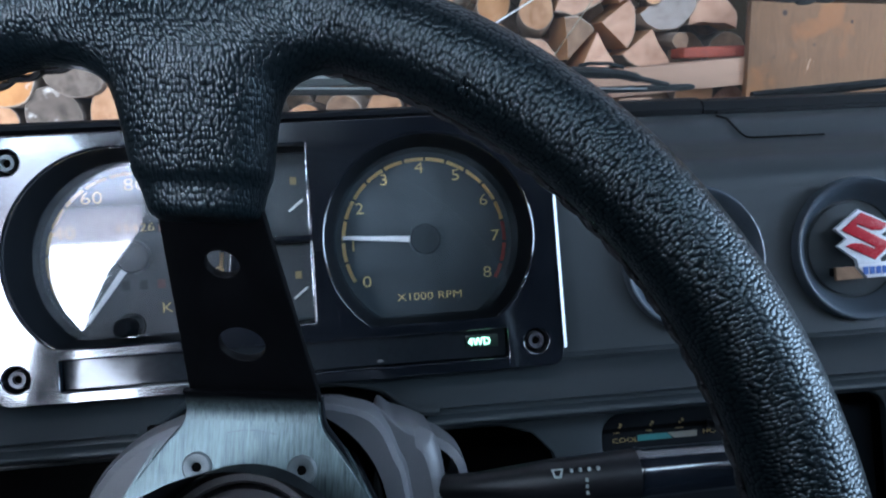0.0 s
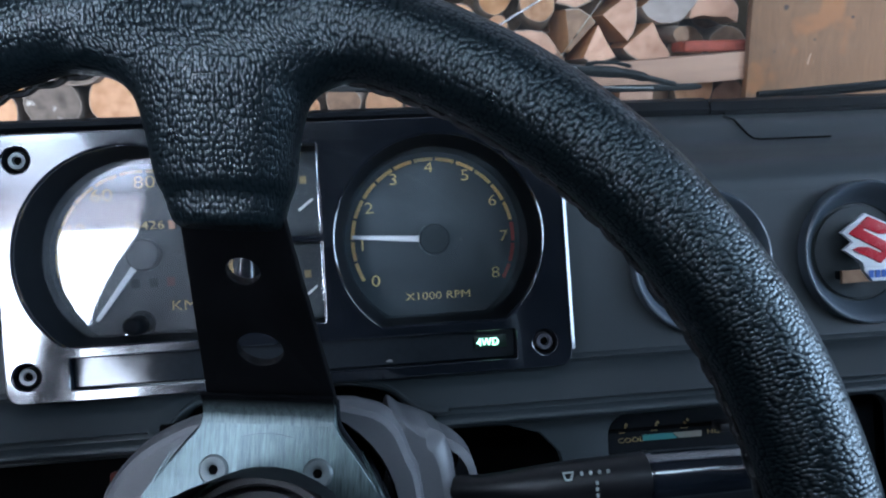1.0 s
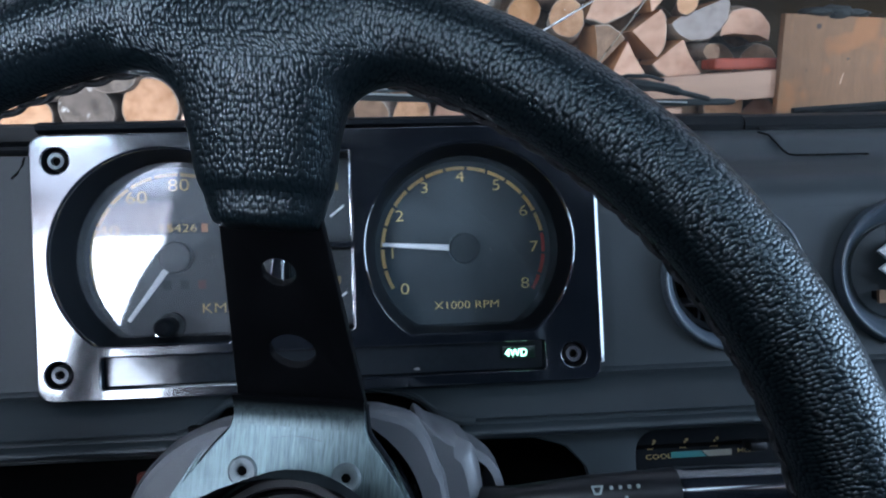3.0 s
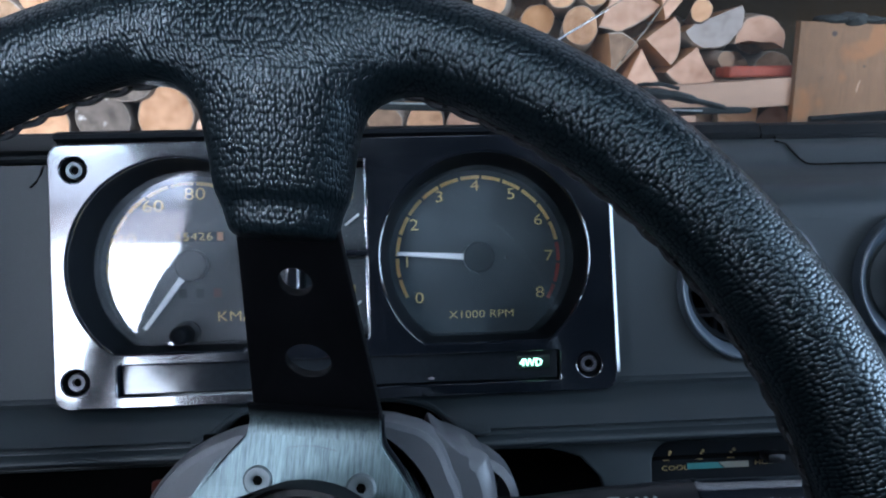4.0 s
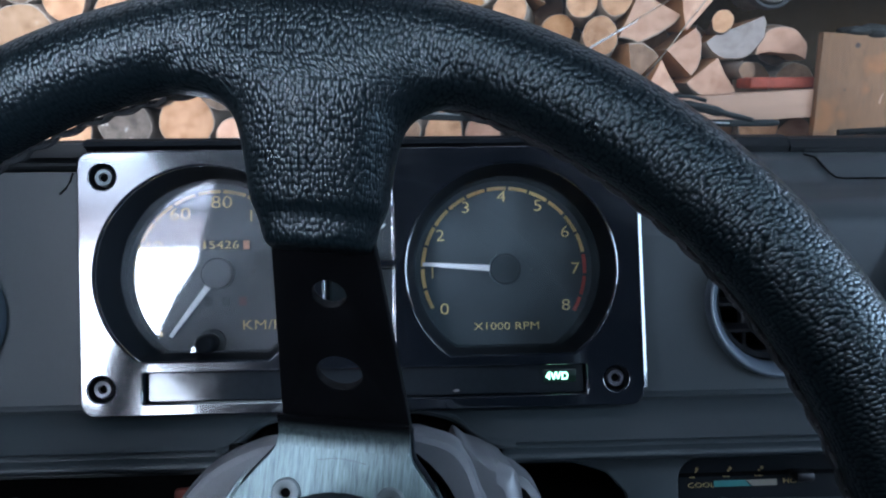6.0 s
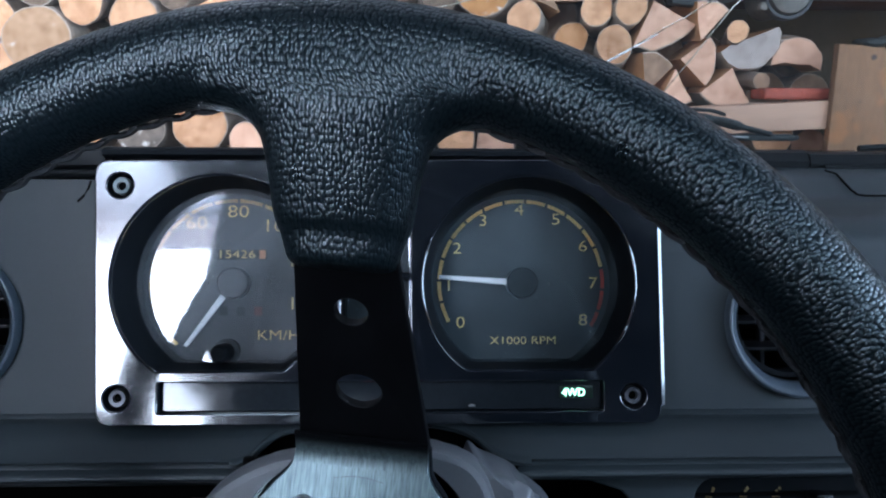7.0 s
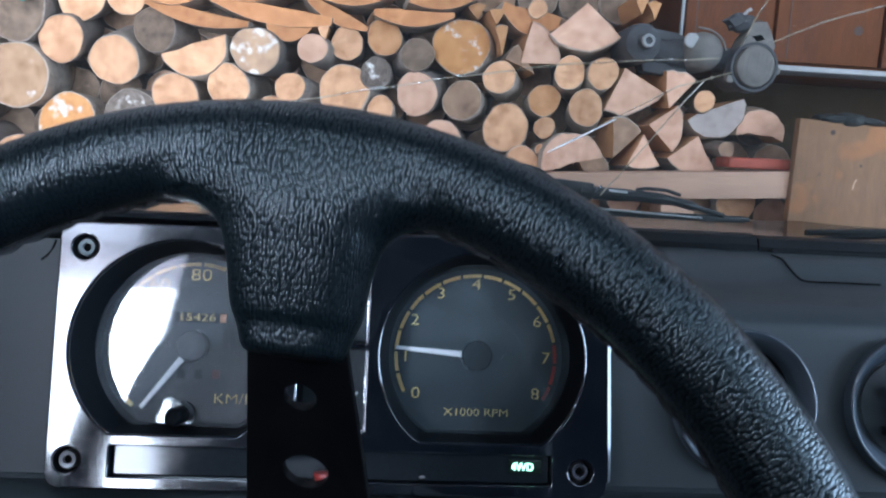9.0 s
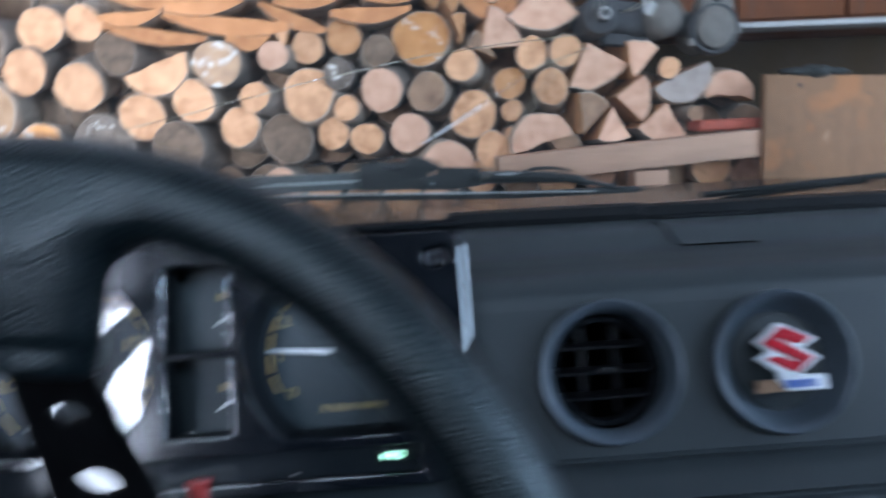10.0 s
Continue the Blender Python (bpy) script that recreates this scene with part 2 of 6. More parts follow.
BEND_METAL = oversprayed(BRUSHED, 0.0502, 0.0580, (0.0025, 0.0025, 0.003))
BOLT = surface("grey_bolt_steel", (0.15, 0.170, 0.172), 0.45, metal=0.6, fine=1500)
BOLT_DARK = surface("dark_bolt_steel", (0.07, 0.07, 0.08), 0.5, metal=0.6, fine=1500)
STEEL = surface("bright_screw_steel", (0.20, 0.20, 0.21), 0.42, metal=1.0, fine=1500)
BEZEL = surface("glossy_black_plastic", (0.0060, 0.0080, 0.0115), 0.13, vary=0.3, scale=40, fine=700, bump=0.0, spec=1.0, coat=1.0)
BLACK_PLASTIC = surface("satin_black_plastic", (0.006, 0.006, 0.0075), 0.42, fine=1500, bump=0.1, spec=0.4)
MATT_BLACK = surface("matt_black_plastic", (0.0040, 0.0055, 0.0075), 0.7, fine=1500, spec=0.15)
DASH = surface("charcoal_dash_plastic", (0.0212, 0.0282, 0.0312), 0.5, vary=0.18, scale=14, fine=1300, bump=0.3, depth=0.0003)
STRIP_GLOSS = surface("glossy_dark_lens", (0.016, 0.019, 0.022), 0.06, vary=0.2, scale=30, bump=0)
DASH_TOP = surface("black_dash_trim", (0.005, 0.006, 0.007), 0.5, fine=1200, bump=0.2, spec=0.3)
VENT_RING = surface("grey_vent_plastic", (0.065, 0.081, 0.098), 0.33, fine=1500, bump=0.15)
SHROUD = surface("grey_column_plastic", (0.105, 0.104, 0.110), 0.4, vary=0.12, scale=25, fine=1300, bump=0.25, depth=0.0003)
HUB_BLACK = surface("black_needle_hub", (0.0018, 0.0022, 0.0026), 0.35, bump=0, spec=0.3)
DIAL = surface("dial_black", (0.009, 0.0155, 0.019), 0.5, fine=1500, bump=0.02)
AMBER = surface("amber_print", (0.92, 0.62, 0.22), 0.6, vary=0.08, bump=0)
RED_PRINT = surface("red_print", (0.55, 0.05, 0.03), 0.6, vary=0.08, bump=0)
# AMBER dimmed: shade on the heater and gauge prints put into the colour
DIM_PRINT = surface("dimmed_amber_print", (0.34, 0.23, 0.08), 0.6, vary=0.2, bump=0)
DULL_CREAM = surface("dull_cream_print", (0.22, 0.20, 0.16), 0.6, vary=0.1, bump=0)
FADED_WHITE = surface("faded_white_print", (0.30, 0.34, 0.32), 0.6, vary=0.15, bump=0)
WHITE = surface("white_needle", (0.9, 0.9, 0.9), 0.45, vary=0.03, bump=0)
ORANGE_DRUM = surface("orange_odometer_drum", (0.75, 0.3, 0.12), 0.5, vary=0.05, bump=0)
# film on both dial lenses puts reflected sheen and veil into the colour
LENS = clear_pane("clear_plastic_lens", haze=0.03, gain=1.0, dust=0.030, film_colour=(0.62, 0.80, 0.88))
LENS_VEILED = clear_pane("veiled_plastic_lens", haze=0.04, gain=1.7, dust=0.08)
GLASS = clear_pane("windscreen_glass", tint=(0.97, 0.985, 0.975), haze=0.005, dust=0.010)
LAMP_ON = glow("lit_white_lettering", (0.42, 1.0, 0.70), 4.0)
LAMP_GREEN = surface("green_lamp_window", (0.002, 0.02, 0.010), 0.4, vary=0.05, bump=0)
TEAL = surface("teal_print", (0.025, 0.17, 0.165), 0.5, vary=0.06, bump=0)
RED_BADGE = surface("red_enamel", (0.55, 0.02, 0.035), 0.25, vary=0.06, fine=800, bump=0.02)
WHITE_BADGE = surface("white_enamel", (0.82, 0.82, 0.84), 0.3, vary=0.05, bump=0.02)
BLUE_PRINT = surface("blue_print", (0.04, 0.12, 0.42), 0.4, vary=0.05, bump=0)
CHIP = surface("chipped_plastic", (0.30, 0.27, 0.25), 0.7, vary=0.2, fine=900)
TRIP_RED = surface("dark_red_drum", (0.085, 0.016, 0.012), 0.6, vary=0.1, bump=0)
RED_TAG = surface("faded_red_plastic", (0.24, 0.045, 0.028), 0.6, vary=0.3, scale=200, fine=900, bump=0.1)
RED_KEY = surface("red_plastic", (0.32, 0.035, 0.03), 0.4, vary=0.08, fine=900, bump=0.05)
CHROME = surface("bright_trim", (0.75, 0.76, 0.8), 0.18, metal=1.0, vary=0.05, bump=0)
PAINT = surface("dusty_dark_green_paint", (0.016, 0.021, 0.019), 0.22, vary=0.3, scale=5, fine=90, bump=0.02, depth=0.0004, spec=0.5, coat=0.6)
WIPER = surface("weathered_black_wiper", (0.020, 0.022, 0.022), 0.42, vary=0.3, scale=60, fine=900, spec=0.5)
WIPER_STEEL = surface("dull_wiper_steel", (0.42, 0.44, 0.43), 0.4, vary=0.2, fine=900, spec=0.5)
WIPER_GREY = surface("dusty_grey_wiper_arm", (0.085, 0.092, 0.090), 0.45, vary=0.25, scale=60, fine=900, spec=0.5)
RUBBER = surface("black_rubber", (0.006, 0.0068, 0.007), 0.6, fine=700, spec=0.3)
CABIN_BLACK = surface("cabin_black", (0.02, 0.02, 0.022), 0.9, fine=900)
HEADLINER = surface("dark_headliner", (0.04, 0.04, 0.042), 0.9, fine=700)
BARK = surface("grey_brown_bark", (0.36, 0.28, 0.22), 0.95, vary=0.45, scale=16, fine=80, bump=0.8, depth=0.006, per_object=0.3)
BARK_DARK = surface("dark_bark", (0.20, 0.155, 0.125), 0.95, vary=0.4, scale=18, fine=90, bump=0.8, depth=0.005, per_object=0.25)
ENDS = {
    "pale": log_end("sawn_pale_wood", (0.636, 0.357, 0.211), (0.378, 0.185, 0.099)),
    "pink": log_end("sawn_pinkish_wood", (0.636, 0.385, 0.270), (0.456, 0.245, 0.162)),
    "orange": log_end("sawn_orange_wood", (0.499, 0.258, 0.133), (0.344, 0.159, 0.073)),
    "brown": log_end("sawn_brown_wood", (0.301, 0.185, 0.120), (0.172, 0.103, 0.069)),
    "grey": log_end("weathered_grey_wood", (0.361, 0.297, 0.262), (0.232, 0.185, 0.163)),
    "dark": log_end("weathered_dark_wood", (0.189, 0.127, 0.088), (0.077, 0.053, 0.038)),
    "frosty": log_end("sawn_wood_with_white_mould", (0.56, 0.275, 0.120), (0.42, 0.185, 0.078), 0.61),
    "mouldy": log_end("tan_wood_with_faint_mould", (0.40, 0.245, 0.150), (0.26, 0.150, 0.085), 0.655),
    "darkfrost": log_end("dark_wood_with_white_mould", (0.172, 0.133, 0.107), (0.069, 0.052, 0.041), 0.60),
    "spotted": log_end("spotted_pale_wood", (0.516, 0.327, 0.206), (0.310, 0.189, 0.129), 0.54),
}
SPLIT = surface("split_wood_grain", (0.45, 0.22, 0.10), 0.85, vary=0.25, scale=25, fine=160, stretch=(0.4, 1, 2.5), bump=0.4, depth=0.002, per_object=0.15)
SLAB_END = log_end("sawn_slab_wood", (0.53, 0.245, 0.118), (0.37, 0.158, 0.075))
BEAM = surface("planed_pale_wood", (0.41, 0.240, 0.158), 0.8, vary=0.2, scale=8, fine=90, stretch=(0.3, 1, 3), bump=0.2, depth=0.001)
PLY = surface("rough_brown_board", (0.185, 0.098, 0.052), 0.8, vary=0.28, scale=9, fine=70, stretch=(2.2, 1, 0.35), bump=0.25, depth=0.001, second=(0.26, 0.115, 0.05), patch=0.57, patch_scale=7.0, spec=0.25)
DOOR_WOOD = surface("red_brown_stained_wood", (0.098, 0.030, 0.009), 0.7, vary=0.3, scale=7, fine=60, stretch=(2.5, 1, 0.3), bump=0.2, depth=0.001, spec=0.2)
KNOT = surface("dark_knot", (0.05, 0.025, 0.015), 0.7)
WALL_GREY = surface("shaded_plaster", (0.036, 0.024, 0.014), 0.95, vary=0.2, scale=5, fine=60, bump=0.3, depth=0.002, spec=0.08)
WHITE_RAIL = surface("white_painted_rail", (0.29, 0.28, 0.27), 0.7, vary=0.08, scale=9)
CAST = surface("grey_cast_metal", (0.125, 0.110, 0.096), 0.85, metal=0.0, vary=0.35, scale=25, fine=220, bump=0.5, depth=0.001)
CAST_DARK = surface("oily_dark_metal", (0.046, 0.045, 0.046), 0.8, metal=0.0, vary=0.35, scale=30, fine=220, bump=0.4, depth=0.001)
SILVER = surface("dull_silver_metal", (0.26, 0.25, 0.24), 0.8, metal=0.0, vary=0.3, scale=30, fine=200, bump=0.3, depth=0.001)
BRICK_RED = surface("faded_red_plastic", (0.30, 0.058, 0.032), 0.75, vary=0.4, scale=20, fine=200)
SHEET_DARK = surface("dusty_dark_sheet", (0.016, 0.018, 0.016), 0.8, vary=0.3, scale=20)
TARP = surface("teal_plastic_sheet", (0.03, 0.17, 0.14), 0.4, vary=0.2, scale=15)
# unseen floor, made pale to throw light up at the wheel
FLOOR = surface("pale_bounce_floor", (0.40, 0.40, 0.40), 0.95, vary=0.3, scale=3, fine=40, bump=0.5, depth=0.01)
SHED_WOOD = surface("old_shed_boards", (0.16, 0.115, 0.08), 0.85, vary=0.3, scale=4, fine=40, stretch=(1, 1, 0.3))
# unseen ceiling, made pale as a reflector
CEILING_WOOD = surface("pale_bounce_boards", (0.70, 0.69, 0.72), 0.85, vary=0.2, scale=4, fine=40, stretch=(1, 0.3, 1))
# golden film and plain white put the glint of the cracks into colour
CRACK = clear_pane("crack_in_glass", tint=(0.80, 0.77, 0.70), haze=0.25, gain=4.0, dust=0.32, film_colour=(0.80, 0.70, 0.52))
GLINT_WHITE = surface("white_crack_glint", (0.85, 0.85, 0.83), 0.3, vary=0.2, scale=300, bump=0)
# near-black for joints and sockets, and for shade put into hollows
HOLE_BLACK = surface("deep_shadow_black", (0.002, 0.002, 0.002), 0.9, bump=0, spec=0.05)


# ---------------------------------------------------------------- building helpers
def link_mesh(name, bm, material, parent=None, smooth=True):
    me = bpy.data.meshes.new(name)
    bm.normal_update()
    bm.to_mesh(me)
    bm.free()
    for m in material if isinstance(material, (list, tuple)) else [material]:
        me.materials.append(m)
    if smooth:
        me.polygons.foreach_set("use_smooth", [True] * len(me.polygons))
        me.set_sharp_from_angle(angle=radians(38))
    ob = new(name, me)
    ob.parent = parent
    return ob


def part(name, bm, material, parent, label="", smooth=True):
    ob = link_mesh(name, bm, material, parent, smooth)
    return tagged(ob, label) if label else ob


def thing(name, m, label, category, group="", kind=""):
    ob = new(name)
    ob.empty_display_size = 0.02
    ob.matrix_world = m
    return tagged(ob, label, category, group, kind)


def box(cx, cy, cz, sx, sy, sz, bevel=0.0, seg=2, bm=None, turn=None):
    own = bmesh.new()
    bmesh.ops.create_cube(own, size=1)
    bmesh.ops.scale(own, vec=(sx, sy, sz), verts=own.verts)
    if bevel:
        bmesh.ops.bevel(own, geom=own.edges[:], offset=bevel, segments=seg, affect="EDGES", profile=0.5)
    m = Matrix.Translation((cx, cy, cz)) @ (turn if turn else Matrix())
    own.transform(m)
    return merged(own, bm)


def merged(own, bm):
    if bm is None:
        return own
    me = bpy.data.meshes.new("tmp")
    own.to_mesh(me)
    own.free()
    bm.from_mesh(me)
    bpy.data.meshes.remove(me)
    return bm


def lathe(profile, n=48, axis="Y", at=(0, 0, 0), bm=None, a0=0.0, a1=360.0):
    """Turn a profile of (radius, height) about an axis through at."""
    own = bmesh.new()
    full = abs(a1 - a0) >= 360
    rows = []
    for i in range(n if full else n + 1):
        a = radians(a0 + (a1 - a0) * i / n)
        row = []
        for r, h in profile:
            x, z = r * math.cos(a), r * math.sin(a)
            v = {"Y": (x, h, z), "Z": (x, z, h), "X": (h, x, z)}[axis]
            row.append(own.verts.new(v))
        rows.append(row)
    for i in range(n):
        p, q = rows[i], rows[(i + 1) % len(rows)]
        for j in range(len(profile) - 1):
            if profile[j][0] < 1e-7 and profile[j + 1][0] < 1e-7:
                continue
            own.faces.new((p[j], p[j + 1], q[j + 1], q[j]))
    bmesh.ops.remove_doubles(own, verts=own.verts, dist=1e-7)
    bmesh.ops.recalc_face_normals(own, faces=own.faces)
    own.transform(Matrix.Translation(at))
    return merged(own, bm)


def rounded(x0, z0, x1, z1, r, n=6):
    """A rounded rectangle as a loop of (x, z)."""
    loop = []
    for cx, cz, a in ((x1 - r, z1 - r, 0), (x0 + r, z1 - r, 90), (x0 + r, z0 + r, 180), (x1 - r, z0 + r, 270)):
        loop += [(cx + r * math.cos(radians(a + 90 * k / n)), cz + r * math.sin(radians(a + 90 * k / n))) for k in range(n + 1)]
    return loop


def rounded_quad(corners, r, n=6):
    """A four-cornered outline with rounded corners; corners run counter-clockwise as (x, z)."""
    loop = []
    for k in range(4):
        p, a, b = (Vector(corners[i % 4]) for i in (k, k - 1, k + 1))
        u, w = (a - p).normalized() * r, (b - p).normalized() * r
        for j in range(n + 1):
            f = j / n
            q = p + u * (1 - f) ** 2 + w * f ** 2
            loop.append((q.x, q.y))
    return loop


def round_cut(cx, cz, r, floor_z, n=72, soft=0.004):
    """A circle cut off level at floor_z, as a loop of (x, z)."""
    a = math.asin(max(-1, (floor_z - cz) / r))
    return [(cx + r * math.cos(t), cz + r * math.sin(t)) for t in [a + (math.pi - 2 * a) * k / n for k in range(n + 1)]]


def plate(loops, y_front, thick, bevel=0.0, bm=None, seg=2):
    """A flat plate in the x-z plane with holes: the first loop is the outline, the others the holes. It lies from y_front into +y."""
    cu = bpy.data.curves.new("plate", "CURVE")
    cu.dimensions, cu.fill_mode = "2D", "BOTH"
    cu.extrude, cu.bevel_depth, cu.bevel_resolution = max(thick / 2 - bevel, 0), bevel, seg
    cu.offset = -bevel
    for loop in loops:
        s = cu.splines.new("POLY")
        s.points.add(len(loop) - 1)
        for p, (x, z) in zip(s.points, loop):
            p.co = (x, z, 0, 1)
        s.use_cyclic_u = True
    ob = bpy.data.objects.new("plate", cu)
    scene.collection.objects.link(ob)
    me = bpy.data.meshes.new_from_object(ob.evaluated_get(bpy.context.evaluated_depsgraph_get()))
    own = bmesh.new()
    own.from_mesh(me)
    bpy.data.objects.remove(ob)
    bpy.data.curves.remove(cu)
    bpy.data.meshes.remove(me)
    bmesh.ops.remove_doubles(own, verts=own.verts, dist=1e-6)
    own.transform(Matrix.Translation((0, y_front + thick / 2, 0)) @ pose(0, 0, 0, 90, 0, 0))
    return merged(own, bm)


def loft(loops, bm=None, closed=True):
    """Skin through loops of 3D points of equal length."""
    own = bmesh.new()
    rows = [[own.verts.new(p) for p in loop] for loop in loops]
    n = len(rows[0])
    for a, b in zip(rows, rows[1:]):
        for i in range(n if closed else n - 1):
            own.faces.new((a[i], a[(i + 1) % n], b[(i + 1) % n], b[i]))
    bmesh.ops.recalc_face_normals(own, faces=own.faces)
    return merged(own, bm)


def letters(body, size, x, y, z, turn=0.0, wide=1.0, thick=0.0002, bm=None, slim=0.010):
    """Lettering in the x-z plane, centred at (x, z) and facing -y."""
    cu = bpy.data.curves.new("letters", "FONT")
    cu.body, cu.size, cu.align_x, cu.align_y, cu.extrude = body, size, "CENTER", "CENTER", thick
    cu.resolution_u, cu.offset = 3, -slim * size
    ob = bpy.data.objects.new("letters", cu)
    scene.collection.objects.link(ob)
    me = bpy.data.meshes.new_from_object(ob.evaluated_get(bpy.context.evaluated_depsgraph_get()))
    own = bmesh.new()
    own.from_mesh(me)
    bpy.data.objects.remove(ob)
    bpy.data.curves.remove(cu)
    bpy.data.meshes.remove(me)
    own.transform(Matrix.Translation((x, y, z)) @ pose(0, 0, 0, 90, 0, 0) @ pose(0, 0, 0, 0, 0, turn) @ Matrix.Diagonal((wide, 1, 1, 1)))
    return merged(own, bm)


def tube(points, radius, n=8, bm=None, taper=None):
    """A round bar along points."""
    own = bmesh.new()
    pts = [Vector(p) for p in points]
    rows = []
    for i, p in enumerate(pts):
        d = (pts[min(i + 1, len(pts) - 1)] - pts[max(i - 1, 0)]).normalized()
        u = d.cross(Vector((0, 0, 1)) if abs(d.z) < 0.9 else Vector((1, 0, 0))).normalized()
        w = d.cross(u)
        r = radius if taper is None else radius * taper[i]
        rows.append([own.verts.new(p + r * (math.cos(a) * u + math.sin(a) * w)) for a in [2 * math.pi * k / n for k in range(n)]])
    for a, b in zip(rows, rows[1:]):
        for i in range(n):
            own.faces.new((a[i], a[(i + 1) % n], b[(i + 1) % n], b[i]))
    own.faces.new(rows[0])
    own.faces.new(rows[-1])
    bmesh.ops.recalc_face_normals(own, faces=own.faces)
    return merged(own, bm)


def arc_band(cx, cz, r0, r1, a0, a1, y, bm=None, thick=0.0003):
    """A flat band of a ring facing -y, from angle a0 to a1 in degrees."""
    n = max(2, int(abs(a1 - a0) / 3))
    own = bmesh.new()
    inner = [own.verts.new((cx + r0 * math.cos(radians(a0 + (a1 - a0) * k / n)), y, cz + r0 * math.sin(radians(a0 + (a1 - a0) * k / n)))) for k in range(n + 1)]
    outer = [own.verts.new((cx + r1 * math.cos(radians(a0 + (a1 - a0) * k / n)), y, cz + r1 * math.sin(radians(a0 + (a1 - a0) * k / n)))) for k in range(n + 1)]
    for k in range(n):
        own.faces.new((inner[k], inner[k + 1], outer[k + 1], outer[k]))
    bmesh.ops.solidify(own, geom=own.faces[:], thickness=thick)
    return merged(own, bm)


# ---------------------------------------------------------------- the shed round the car
def ring_loop(cx, cz, r, n=48):
    return [(cx + r * math.cos(2 * math.pi * k / n), cz + r * math.sin(2 * math.pi * k / n)) for k in range(n)]


def swept(profile, x0, x1, bm=None, n=1):
    own = bmesh.new()
    rows = [[own.verts.new((x0 + (x1 - x0) * k / n, y, z)) for y, z in profile] for k in range(n + 1)]
    for a, b in zip(rows, rows[1:]):
        for i in range(len(profile) - 1):
            own.faces.new((a[i], a[i + 1], b[i + 1], b[i]))
    bmesh.ops.recalc_face_normals(own, faces=own.faces)
    return merged(own, bm)


def smooth_line(points, n=6):
    """A Catmull-Rom line through points."""
    p = [Vector((*q, 0)) for q in points]
    p = [p[0] * 2 - p[1], *p, p[-1] * 2 - p[-2]]
    out = []
    for a, b, c, d in zip(p, p[1:], p[2:], p[3:]):
        for k in range(n):
            t = k / n
            v = 0.5 * (2 * b + (c - a) * t + (2 * a - 5 * b + 4 * c - d) * t * t + (3 * b - a - 3 * c + d) * t ** 3)
            out.append((v.x, v.y))
    return out + [tuple(points[-1])]


def setting(name, bm, material, label, smooth=False):
    return tagged(link_mesh(name, bm, material, None, smooth), label, "building", "", "structure")


setting("ground", box(0, -2, -0.05, 60, 60, 0.1), FLOOR, "unseen floor of the shed and yard, pale to bounce light")
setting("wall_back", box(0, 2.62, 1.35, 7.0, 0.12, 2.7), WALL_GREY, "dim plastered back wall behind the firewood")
# openings in the side walls and ceiling are made for the fill lamps
wl = bmesh.new()
box(-3.45, 0.83, 1.35, 0.1, 3.46, 2.7, bm=wl)
box(-3.45, -3.95, 1.35, 0.1, 0.8, 2.7, bm=wl)
box(-3.45, -2.22, 2.53, 0.1, 2.66, 0.34, bm=wl)
box(-3.45, -2.22, 0.18, 0.1, 2.66, 0.36, bm=wl)
setting("wall_left", wl, SHED_WOOD, "unseen boarded left wall, opened for a fill lamp")
wr = bmesh.new()
box(3.45, 1.3, 1.35, 0.1, 2.5, 2.7, bm=wr)
box(3.45, -3.4, 1.35, 0.1, 1.9, 2.7, bm=wr)
box(3.45, -1.2, 0.35, 0.1, 2.5, 0.7, bm=wr)
box(3.45, -1.2, 2.5, 0.1, 2.5, 0.4, bm=wr)
setting("wall_right", wr, SHED_WOOD, "unseen boarded right wall, opened for a fill lamp")
top = bmesh.new()
box(0, 0.5, 2.76, 7.0, 4.6, 0.1, bm=top)
box(0, -3.9, 2.76, 7.0, 1.0, 0.1, bm=top)
box(-2.72, -2.6, 2.76, 1.56, 1.6, 0.1, bm=top)
box(0.70, -2.6, 2.76, 0.38, 1.6, 0.1, bm=top)
box(3.08, -2.6, 2.76, 0.84, 1.6, 0.1, bm=top)
setting("ceiling", top, CEILING_WOOD, "unseen pale ceiling that bounces light, opened for two fill lamps")

# ---------------------------------------------------------------- firewood
WOODPILE = "firewood in the stack"


